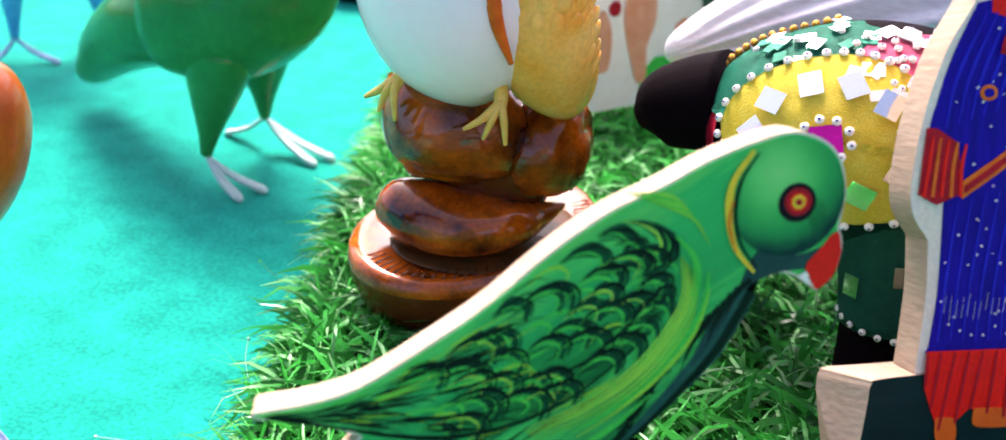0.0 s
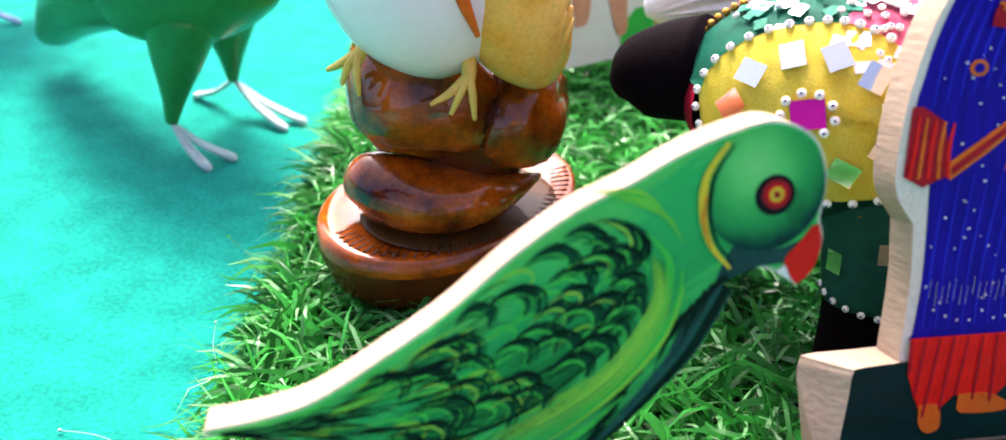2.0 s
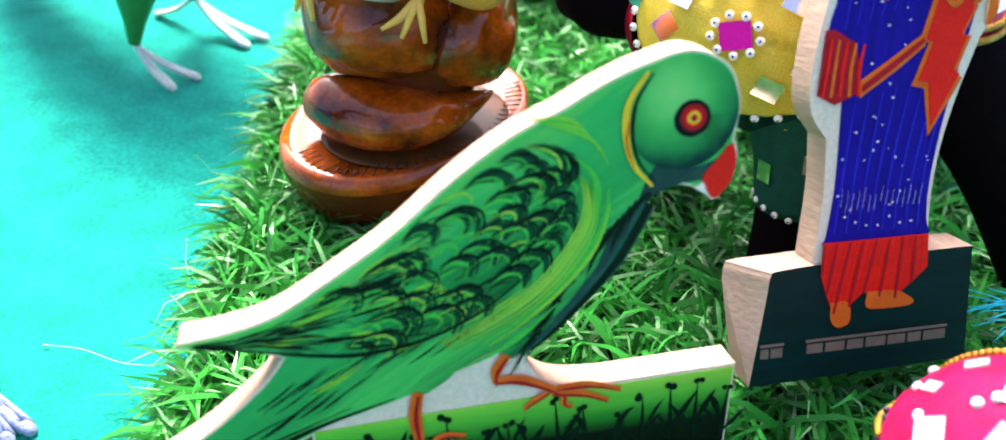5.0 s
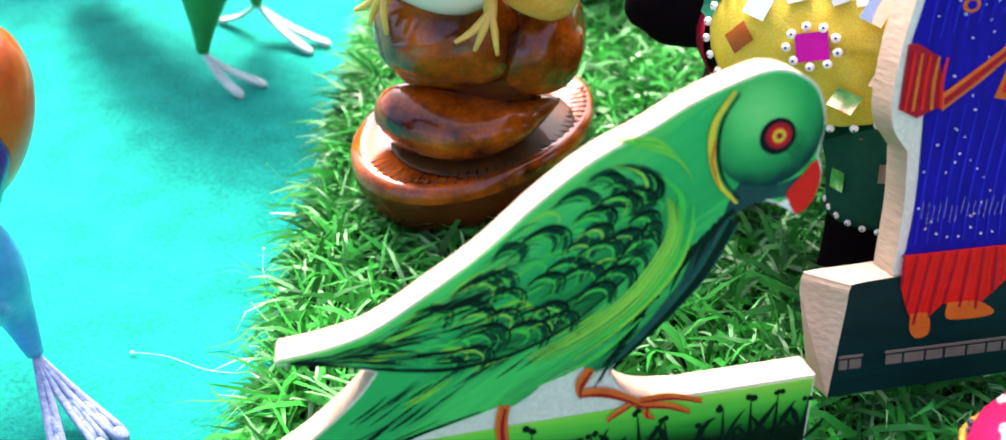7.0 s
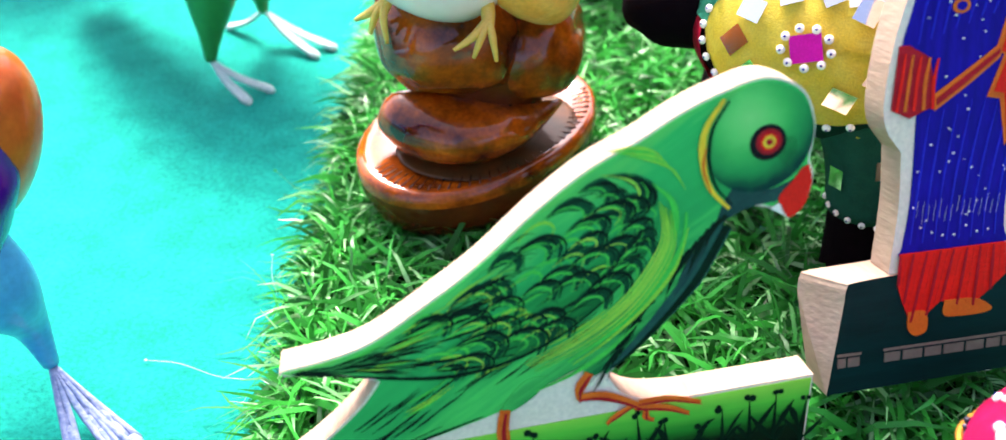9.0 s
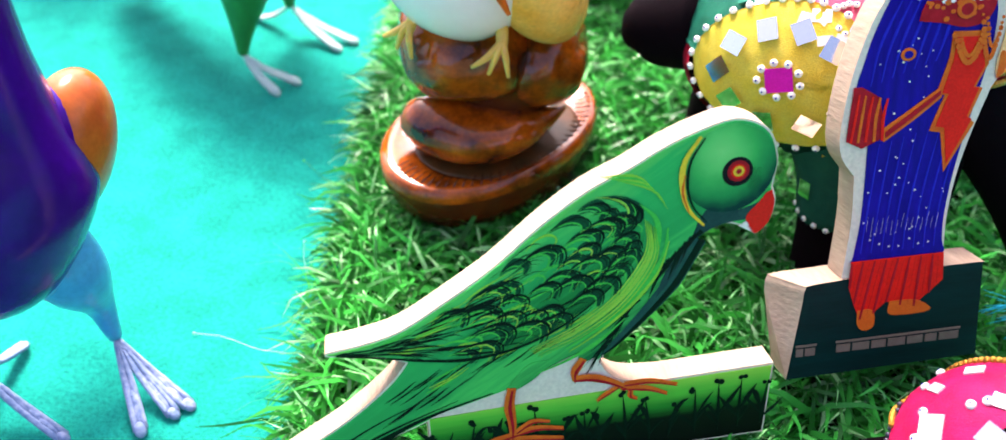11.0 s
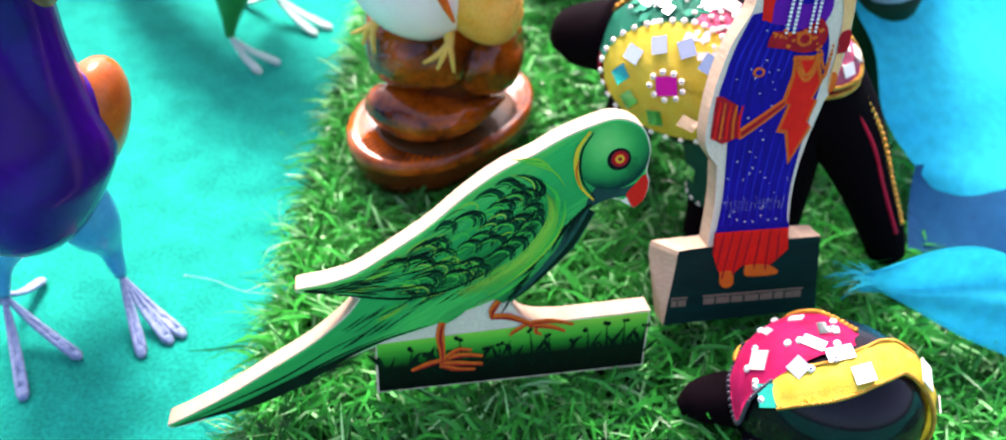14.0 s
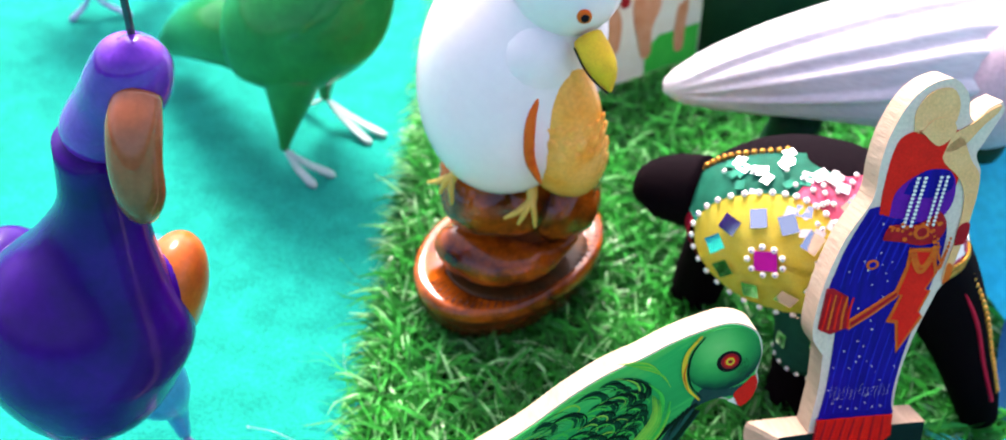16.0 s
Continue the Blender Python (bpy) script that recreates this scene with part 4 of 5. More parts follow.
        tube(bm, [rot @ Vector(p) for p in ((0, 0.004, 0.004), (0, 0, 0.0), (0, -0.002, -0.004))], [0.0022, 0.0022, 0.0014], 10)
        for dx in (-0.011, -0.005, 0.002):
            tube(bm, [rot @ Vector(p) for p in ((0, -0.001, 0.0), (dx * 0.5, -0.0035, -0.005), (dx, -0.004, -0.014 + abs(dx) * 0.5))], [0.0013, 0.0013, 0.0007], 8)
        part("claw", bm, CLAW_GLAZE, t, "yellow glazed three-toed claw")


glazed_bird()


# ---- painted metal birds ----
def wire_foot(t, name, ankle, toes, mat, r=0.0013):
    for q in toes:
        bm = bmesh.new()
        a, b = Vector(ankle), Vector(q)
        mid = a.lerp(b, 0.45) + Vector((0, 0, -0.15 * (a.z - b.z)))
        n = (b - a).cross(Vector((0, 0, 1))).normalized() * 0.0011
        for s in (-1, 1):
            tube(bm, [a, mid + n * s, b + n * s * 1.4], [r * 0.8, r * 0.85, r * 0.8], 8)
        way = (b - a).to_track_quat("X", "Z").to_matrix()
        for k in range(3):
            ball(bm, mid.lerp(b, 0.1 + 0.3 * k) + Vector((0.0005 * math.sin(k * 5 + b.x * 300), 0.0005 * math.cos(k * 7), -0.0003)), (r * 3.2, r * 1.15, r * 0.8), 10, way, rough=0.25, seed=k)
        ball(bm, b, (r * 2.2, r * 1.7, r * 1.2), 12, way, rough=0.35)
        part("toe", bm, mat, t, "twisted wire toe in flaked pale paint")


purple = thing("metal_duck", "purple enamelled metal duck with brown bill standing on felt", "bird figurine", pose(-0.142, 0.218, 0.0))
bm = tubed([(0.003, -0.018, 0.057), (0.003, -0.020, 0.063), (0.003, -0.022, 0.078), (0.004, -0.021, 0.096), (0.008, -0.020, 0.113), (0.0150, -0.018, 0.133), (0.021, -0.017, 0.153), (0.025, -0.018, 0.178)],
           [(0.004, 0.004), (0.018, 0.018), (0.0290, 0.029), (0.0350, 0.033), (0.0315, 0.028), (0.0195, 0.0185), (0.0122, 0.013), (0.0105, 0.012)], 32, up=(0, 1, 0))
part("body", bm, PURPLE, purple, "deep purple enamelled breast and neck")
bm = bmesh.new()
ball(bm, (0.002, -0.015, 0.066), (0.022, 0.024, 0.014), 24)
part("belly", bm, BLUE_LEG, purple, "blue enamelled belly")
bm = tubed([(0.000, -0.008, 0.074), (0.000, 0.008, 0.074), (-0.002, 0.030, 0.070), (-0.004, 0.056, 0.064)], [(0.016, 0.014), (0.016, 0.014), (0.012, 0.010), (0.003, 0.003)], 28)
part("back", bm, BLUE_LEG, purple, "blue enamelled back")
for s in (-1, 1):
    lean = Euler((radians(-14), radians(s * 16), 0)).to_matrix()
    bm = bmesh.new()
    ball(bm, (s * 0.0228, -0.0115 + (0.004 if s < 0 else 0.0), 0.097), (0.0125, 0.021, 0.0250), 28, lean)
    wing = part("wing", bm, PURPLE, purple, "purple folded wing")
    bm = bmesh.new()
    ball(bm, (s * 0.0262, -0.003 - (0.010 if s < 0 else 0.0), 0.0975), (0.0125, 0.0195, 0.0245), 28, lean)
    part("wing_edge", bm, ORANGE_ENAMEL, wing, "orange enamelled wing edge")
bm = tubed([(0.0250, -0.016, 0.174), (0.0270, -0.016, 0.179), (0.0340, -0.017, 0.190), (0.0405, -0.019, 0.200), (0.0445, -0.022, 0.209), (0.0455, -0.023, 0.2145)], [(0.008, 0.008), (0.0112, 0.0122), (0.0108, 0.0120), (0.0110, 0.0118), (0.0085, 0.008), (0.002, 0.002)], 28, up=(0, 1, 0))
part("head", bm, LILAC, purple, "lilac enamelled head")
bm = tubed([(0.0450, -0.026, 0.200), (0.0450, -0.032, 0.195), (0.0450, -0.037, 0.186), (0.0448, -0.038, 0.177), (0.0436, -0.037, 0.170), (0.0425, -0.035, 0.1655)], [(0.006, 0.006), (0.0070, 0.007), (0.0070, 0.006), (0.0066, 0.0058), (0.0048, 0.0042), (0.0016, 0.002)], 22, up=(0, 1, 0))
part("bill", bm, BROWN_BILL, purple, "long glossy brown bill hanging down")
bm = tubed([(0.044, -0.020, 0.207), (0.045, -0.021, 0.226), (0.046, -0.022, 0.25)], [0.0011, 0.0010, 0.0009], 8)
part("crest_wire", bm, STEEL, purple, "upright dark crest wire")
for s, ank, toes in ((1, (0.019, -0.007, 0.018), ((0.033, -0.034, 0.002), (0.046, -0.023, 0.002), (0.042, -0.027, 0.002))), (-1, (-0.024, -0.022, 0.018), ((-0.006, -0.058, 0.002), (0.008, -0.038, 0.002), (-0.022, 0.0, 0.003), (-0.042, -0.052, 0.002)))):
    bm = tubed([(0.003 + s * 0.011, -0.014, 0.070), (0.004 + s * 0.013, -0.012, 0.054), (ank[0] * 0.9, ank[1] * 0.8, 0.034), ank], [0.012, 0.0115, 0.0055, 0.0024], 20, up=(0, 1, 0))
    leg = part("leg", bm, BLUE_LEG, purple, "tapered blue enamelled leg")
    wire_foot(leg, "foot", ank, toes, FOOT)

green = thing("metal_bird", "green enamelled metal bird with drooping tail on felt", "bird figurine", pose(-0.125, 0.425, 0.0))
bm = tubed([(-0.028, 0.0, 0.068), (-0.02, 0.0, 0.07), (0.0, 0.0, 0.078), (0.022, 0.0, 0.094), (0.034, 0.0, 0.115), (0.036, 0.0, 0.135), (0.036, 0.0, 0.16)], [(0.02, 0.018), (0.028, 0.026), (0.036, 0.036), (0.034, 0.036), (0.026, 0.026), (0.018, 0.017), (0.013, 0.013)], 30)
part("body", bm, GREEN_ENAMEL, green, "round green enamelled body")
bm = tubed([(-0.005, 0.0, 0.073), (-0.033, 0.018, 0.064), (-0.064, 0.042, 0.044), (-0.090, 0.064, 0.020)], [(0.026, 0.026), (0.026, 0.022), (0.020, 0.016), (0.011, 0.008)], 24)
part("tail", bm, GREEN_ENAMEL, green, "drooping green tail")
for top, ank, toes in (((0.006, -0.016, 0.062), (-0.001, -0.026, 0.016), ((0.024, -0.028, 0.002), (0.016, -0.038, 0.002))), ((0.014, 0.02, 0.06), (0.012, 0.024, 0.016), ((0.047, 0.012, 0.002), (0.040, 0.004, 0.002), (-0.010, 0.034, 0.002)))):
    a, b = Vector(top), Vector(ank)
    bm = tubed([a, a.lerp(b, 0.35), a.lerp(b, 0.75), b], [0.017, 0.012, 0.0055, 0.0026], 18, up=(0, 1, 0))
    leg = part("leg", bm, GREEN_ENAMEL, green, "tapered green leg")
    wire_foot(leg, "foot", ank, toes, FOOT_WHITE)

blue = thing("metal_bird", "blue enamelled metal bird farther off on the felt", "bird figurine", pose(-0.285, 0.57, 0.0))
bm = tubed([(-0.05, 0.0, 0.085), (-0.02, 0.0, 0.09), (0.015, 0.0, 0.10), (0.035, 0.0, 0.125), (0.036, 0.0, 0.16)], [(0.006, 0.006), (0.030, 0.028), (0.032, 0.032), (0.02, 0.02), (0.012, 0.012)], 26)
part("body", bm, BLUE_LEG, blue)
for top, ank, toes in (((-0.004, -0.014, 0.078), (-0.006, -0.022, 0.014), ((0.018, -0.024, 0.002), (-0.016, -0.034, 0.002))), ((0.02, 0.014, 0.078), (0.03, 0.02, 0.014), ((0.055, 0.01, 0.002), (0.05, 0.03, 0.002)))):
    a, b = Vector(top), Vector(ank)
    bm = tubed([a, a.lerp(b, 0.35), a.lerp(b, 0.75), b], [0.014, 0.010, 0.005, 0.0024], 16, up=(0, 1, 0))
    leg = part("leg", bm, BLUE_LEG, blue, "tapered blue leg")
    wire_foot(leg, "foot", ank, toes, FOOT)


# ---- decorated elephants ----
def shell(c, r, rot, az, el, n, lift, patch=None, thick=0.0008):
    """A cloth patch over an ellipsoid, with thickness. az, el: ranges in degrees; patch: keeps what it holds true for."""
    bm = bmesh.new()
    m = Matrix.Translation(c) @ rot.to_4x4()
    grid = []
    for i in range(n + 1):
        row = []
        for j in range(n + 1):
            if patch:
                a, e = patch(i / n, j / n)
            else:
                a, e = radians(az[0] + (az[1] - az[0]) * i / n), radians(el[0] + (el[1] - el[0]) * j / n)
            d = Vector((math.cos(a) * math.cos(e), math.sin(a) * math.cos(e), math.sin(e)))
            k = lift + 0.0004 * noise.noise(d * 9)
            row.append(bm.verts.new(m @ Vector((d.x * (r[0] + k), d.y * (r[1] + k), d.z * (r[2] + k)))))
        grid.append(row)
    for i in range(n):
        for j in range(n):
            bm.faces.new((grid[i][j], grid[i + 1][j], grid[i + 1][j + 1], grid[i][j + 1]))
    s = bmesh.ops.solidify(bm, geom=bm.faces[:], thickness=thick)
    bmesh.ops.recalc_face_normals(bm, faces=bm.faces[:])
    return bm


def on_ball(c, r, rot, az, el, lift=0.001):
    a, e = radians(az), radians(el)
    d = Vector((math.cos(a) * math.cos(e), math.sin(a) * math.cos(e), math.sin(e)))
    p = Vector((d.x * (r[0] + lift), d.y * (r[1] + lift), d.z * (r[2] + lift)))
    n = Vector((d.x / r[0], d.y / r[1], d.z / r[2])).normalized()
    return Vector(c) + rot @ p, rot @ n


def chip(t, p, n, w, h, spin, mat, name="mirror_chip"):
    """A small square of mirror lying on the cloth."""
    m = Matrix.Translation(p) @ n.to_track_quat("Z", "Y").to_matrix().to_4x4() @ pose(0, 0, 0, 0, 0, spin)
    bm = bmesh.new()
    bmesh.ops.create_cube(bm, size=1, matrix=m @ Matrix.Diagonal((w, h, 0.0005, 1)))
    return part(name, bm, mat, t, smooth=False)


def bead(t, p, n, r, mat=None, hole=True):
    bm = bmesh.new()
    m = n.to_track_quat("Z", "Y").to_matrix()
    ball(bm, p, (r, r, r * 0.75), 10, m)
    if hole:
        ball(bm, p + n * r * 0.6, (r * 0.35, r * 0.35, r * 0.25), 6, m, mi=1)
    return part("bead", bm, [mat or PEARL, NAVY], t)


def braid(t, pts, r, mat, name="braid"):
    """A twisted trim: small knots along a line."""
    bm = bmesh.new()
    line = spline(pts, 8)
    acc = 0.0
    for a, b in zip(line, line[1:]):
        k = max(1, int((b - a).length / (r * 1.3)))
        for q in range(k):
            ball(bm, a.lerp(b, q / k), (r, r, r), 6)
    return part(name, bm, mat, t, "fine knotted trim", kind="stuff")


I3 = Matrix.Identity(3)
EC, ER, EROT = (0.122, 0.283, 0.094), (0.050, 0.040, 0.033), Euler((0, 0, radians(-8))).to_matrix()
big = thing("toy_elephant", "black velvet elephant with yellow mirror-work cloth standing on turf", "elephant figurine", group="decorated elephants")
bm = bmesh.new()
ball(bm, EC, ER, 32, EROT)
part("body", bm, VELVET, big, "black velvet body")
for p in (((0.122, 0.264, 0.085), (0.128, 0.256, 0.05), (0.129, 0.252, 0.014)), ((0.100, 0.300, 0.085), (0.095, 0.312, 0.05), (0.094, 0.317, 0.014)), ((0.150, 0.262, 0.085), (0.156, 0.262, 0.05), (0.158, 0.262, 0.014))):
    bm = tubed(p, [0.017, 0.013, 0.012], 18, up=(0, 1, 0))
    part("leg", bm, VELVET, big)
bm = tubed([(0.140, 0.272, 0.106), (0.156, 0.266, 0.100), (0.174, 0.261, 0.080), (0.189, 0.257, 0.057), (0.201, 0.253, 0.036), (0.209, 0.251, 0.020)], [(0.022, 0.022), (0.020, 0.020), (0.016, 0.016), (0.012, 0.012), (0.010, 0.010), (0.008, 0.008)], 22, up=(0, 1, 0))
trunk = part("trunk", bm, VELVET, big, "black velvet trunk")
bm = tubed([(0.080, 0.292, 0.098), (0.070, 0.298, 0.094), (0.060, 0.302, 0.090), (0.054, 0.304, 0.086)], [(0.014, 0.016), (0.014, 0.015), (0.011, 0.012), (0.004, 0.004)], 18)
part("ear", bm, VELVET, big, "black velvet ear")
DA, DE = -114.0, 17.0


def round_patch(cx, cy, ra, re):
    def f(u, v):
        a, k = 2 * math.pi * u, v
        return radians(cx + ra * k * math.cos(a)), radians(cy + re * k * math.sin(a))
    return f


part("cloth", shell(EC, ER, EROT, (-185, -95), (8, 78), 14, 0.0012), GREEN_CLOTH, big, "green satin saddle corner")
part("cloth", shell(EC, ER, EROT, (-120, -35), (15, 75), 14, 0.0022), ROSE_CLOTH, big, "rose satin saddle cloth")
part("cloth", shell(EC, ER, EROT, (-195, -160), (-40, 20), 8, 0.0010), RED_CLOTH, big, "red satin saddle border")
part("cloth", shell(EC, ER, EROT, (-110, -66), (-62, -14), 8, 0.0010), DARK_GREEN_CLOTH, big, "bottle green hanging cloth")
disc_cloth = part("round_cloth", shell(EC, ER, EROT, 0, 0, 26, 0.0034, round_patch(DA, DE, 40, 38)), YELLOW_CLOTH, big, "yellow satin roundel with mirror chips")
p, n = on_ball(EC, ER, EROT, DA, DE, 0.0045)
chip(disc_cloth, p, n, 0.0085, 0.0075, 20, MAGENTA, "magenta_centre")
for k in range(9):
    a = 2 * math.pi * k / 9
    bead(disc_cloth, *on_ball(EC, ER, EROT, DA + 7.5 * math.cos(a), DE + 8 * math.sin(a), 0.005), 0.0013)
for k in range(10):
    a = 2 * math.pi * (k + 0.4) / 10
    p, n = on_ball(EC, ER, EROT, DA + 24 * math.cos(a), DE + 23 * math.sin(a), 0.0045)
    chip(disc_cloth, p, n, 0.0072, 0.0062, math.degrees(a) + 20 * (k % 3), MIRROR)
for k in range(34):
    a = 2 * math.pi * k / 34
    bead(disc_cloth, *on_ball(EC, ER, EROT, DA + 40 * math.cos(a), DE + 38 * math.sin(a), 0.0042), 0.0013)
rg = random.Random(11)
for k in range(13):
    p, n = on_ball(EC, ER, EROT, rg.uniform(-115, -40), rg.uniform(38, 72), 0.0032)
    chip(big, p, n, rg.uniform(0.003, 0.006), rg.uniform(0.003, 0.005), rg.uniform(0, 90), CHIP if k % 3 else MIRROR)
for k in range(16):
    p, n = on_ball(EC, ER, EROT, rg.uniform(-180, -120), rg.uniform(42, 72), 0.0022)
    chip(big, p, n, rg.uniform(0.003, 0.006), rg.uniform(0.003, 0.005), rg.uniform(0, 90), MIRROR if k % 3 else GREEN_CLOTH)
for k in range(30):
    bead(big, *on_ball(EC, ER, EROT, rg.uniform(-175, -45), rg.uniform(40, 76), 0.003), 0.0011)
p, n = on_ball(EC, ER, EROT, -88, -34, 0.002)
chip(big, p, n, 0.006, 0.007, 10, MIRROR)
for k in range(3):
    bead(big, *on_ball(EC, ER, EROT, -90 + 3 * k, -50, 0.002), 0.0014)
braid(big, [on_ball(EC, ER, EROT, -188, e, 0.002)[0] for e in (70, 40, 10, -20, -44)], 0.0013, GOLD)
bm = shell((0.150, 0.264, 0.103), (0.021, 0.021, 0.021), I3, (-150, 20), (12, 80), 14, 0.001)
part("cloth", bm, RED_CLOTH, big, "red satin head cloth")
HC, HR = (0.150, 0.264, 0.103), (0.021, 0.021, 0.021)
part("cloth", shell(HC, HR, I3, (-72, 4), (22, 74), 12, 0.0022), ROSE_CLOTH, big, "rose satin forehead patch")
for k, (a, e, w) in enumerate(((-50, 34, 0.006), (-20, 40, 0.006), (-36, 58, 0.007), (-62, 56, 0.005), (-4, 28, 0.005))):
    p, n = on_ball(HC, HR, I3, a, e, 0.0030)
    chip(big, p, n, w, w * 0.8, 25 * k, CHIP if k % 2 else PEARL)
braid(big, [on_ball(HC, HR, I3, a, e, 0.003)[0] for a, e in ((-72, 70), (-72, 45), (-72, 22), (-35, 21), (4, 22), (4, 50))], 0.0011, GOLD)
braid(big, [on_ball((0.150, 0.264, 0.103), (0.021, 0.021, 0.021), I3, a, 12, 0.0018)[0] for a in (-150, -120, -90, -60, -30, 0)], 0.0012, GOLD)
braid(trunk, [(0.171, 0.255, 0.106), (0.186, 0.252, 0.085), (0.198, 0.2505, 0.0606), (0.2085, 0.2475, 0.039)], 0.0015, GOLD)
braid(trunk, [(0.167, 0.250, 0.103), (0.182, 0.2475, 0.083), (0.1945, 0.2465, 0.0586), (0.2055, 0.2440, 0.038)], 0.0010, RED_CLOTH)
rg = random.Random(21)
for k in range(14):
    p, n = on_ball((0.150, 0.264, 0.103), (0.021, 0.021, 0.021), I3, rg.uniform(-110, 0), rg.uniform(30, 70), 0.0018)
    bead(big, p, n, 0.0009, ROSE_CLOTH if k % 2 else PEARL, False)
bm = tubed([(0.1235, 0.2620, 0.080), (0.1270, 0.2575, 0.062), (0.1285, 0.255, 0.046)], [0.0176, 0.0150, 0.0138], 22, up=(0, 1, 0))
legband = part("leg_band", bm, DARK_GREEN_CLOTH, big, "bottle green cloth round the leg")
for a, z, w in ((-100, 0.068, 0.006), (-150, 0.060, 0.005), (-60, 0.058, 0.005)):
    n = Vector((math.cos(radians(a)), math.sin(radians(a)), 0))
    chip(legband, Vector((0.1272, 0.258, z)) + n * 0.0158, n, w, 0.0065, 8, MIRROR)
for k in range(12):
    a = radians(-190 + 18 * k)
    n = Vector((math.cos(a), math.sin(a), 0))
    bead(legband, Vector((0.1285, 0.2552, 0.0475)) + n * 0.0142, n, 0.0011)

TC, TR, TROT = (0.155, 0.151, 0.043), (0.033, 0.027, 0.031), Euler((0, radians(8), radians(-12))).to_matrix()
small = thing("toy_elephant", "small black lacquered elephant with pink mirror-work cloth on turf", "elephant figurine", group="decorated elephants")
bm = bmesh.new()
ball(bm, TC, TR, 32, TROT)
part("body", bm, LACQUER, small, "black lacquered body")
bm = tubed([(0.132, 0.158, 0.030), (0.122, 0.160, 0.027), (0.113, 0.160, 0.024), (0.107, 0.159, 0.021)], [(0.011, 0.012), (0.010, 0.010), (0.008, 0.008), (0.003, 0.003)], 18)
part("ear", bm, VELVET, small, "black velvet ear")
for x, y in ((0.136, 0.140), (0.136, 0.164), (0.168, 0.136), (0.170, 0.160)):
    bm = tubed([(x, y, 0.030), (x, y, 0.020), (x, y, 0.010)], [0.010, 0.009, 0.009], 14, up=(0, 1, 0))
    part("leg", bm, LACQUER, small)


def forehead(u, v):
    low = 6 - 26 * max(0, (u - 0.4) / 0.6)
    return radians(-232 + 84 * u), radians(low + (82 - low) * v)


pk = part("cloth", shell(TC, TR, TROT, None, None, 18, 0.0016, forehead), PINK_CLOTH, small, "pink satin cloth with mirror chips")
rg = random.Random(5)
for k, (a, e, w, h) in enumerate(((-196, 64, 0.006, 0.003), (-168, 60, 0.008, 0.004), (-140, 70, 0.009, 0.005), (-168, 26, 0.007, 0.007), (-142, 20, 0.0065, 0.008), (-196, 30, 0.005, 0.003), (-146, 46, 0.006, 0.006), (-212, 44, 0.004, 0.005))):
    p, n = on_ball(TC, TR, TROT, a, e, 0.0018)
    chip(pk, p, n, w, h, rg.uniform(0, 60), CHIP if k % 2 else MIRROR)
for k in range(16):
    bead(pk, *on_ball(TC, TR, TROT, rg.uniform(-220, -134), rg.uniform(8, 74), 0.0019), 0.0014)
braid(small, [on_ball(TC, TR, TROT, -232, e, 0.002)[0] for e in (78, 50, 25, 2)], 0.0011, GOLD)
braid(small, [on_ball(TC, TR, TROT, a, 2, 0.002)[0] for a in (-232, -200, -185)], 0.0010, GOLD)
braid(small, [on_ball(TC, TR, TROT, a, e, 0.002)[0] for a, e in ((-200, 5), (-175, -8), (-149, -20), (-148, 10), (-148, 30))], 0.0009, STEEL)


def band(c, r, rot, way, width, lift, n=28):
    """A strap over an ellipsoid along directions (az, el), with thickness."""
    dirs = spline([(math.cos(radians(a)) * math.cos(radians(e)), math.sin(radians(a)) * math.cos(radians(e)), math.sin(radians(e))) for a, e in way], 7)
    pts = [Vector(c) + rot @ Vector((d.normalized().x * (r[0] + lift), d.normalized().y * (r[1] + lift), d.normalized().z * (r[2] + lift))) for d in dirs]
    bm = bmesh.new()
    rows = []
    for k, p in enumerate(pts):
        t = (pts[min(k + 1, len(pts) - 1)] - pts[max(k - 1, 0)]).normalized()
        s = t.cross((p - Vector(c)).normalized()).normalized()
        up = (p - Vector(c)).normalized()
        rows.append([bm.verts.new(p + s * width * q - up * 0.0016 * abs(q) ** 2 + up * 0.0004 * math.sin(k * 1.7 + q * 3)) for q in (-1, -0.5, 0, 0.5, 1)])
    for a, b in zip(rows, rows[1:]):
        for q in range(4):
            bm.faces.new((a[q], a[q + 1], b[q + 1], b[q]))
    bmesh.ops.solidify(bm, geom=bm.faces[:], thickness=0.0008)
    bmesh.ops.recalc_face_normals(bm, faces=bm.faces[:])
    return bm, [r_[0].co.copy() for r_ in rows], [r_[4].co.copy() for r_ in rows]


WAY = ((-142, 26), (-118, 54), (-72, 76), (4, 70), (6, 42), (0, 14), (-4, -8), (-8, -30))
bm, rim_a, rim_b = band(TC, TR, TROT, WAY, 0.0062, 0.0026)
yb = part("head_band", bm, YELLOW_CLOTH, small, "yellow satin strap over the back")
for rim in (rim_a, rim_b):
    braid(small, rim[::3], 0.0008, GOLD)
for k, (a, e, w) in enumerate(((0, 52, 0.010), (-96, 66, 0.007), (2, 24, 0.006))):
    p, n = on_ball(TC, TR, TROT, a, e, 0.0034)
    chip(yb, p, n, w, 0.006, 20 * k, PEARL)

# ---- white carved bird lying behind ----
white = thing("carved_bird", "whitewashed carved bird with grooved pointed tail on turf", "bird figurine")
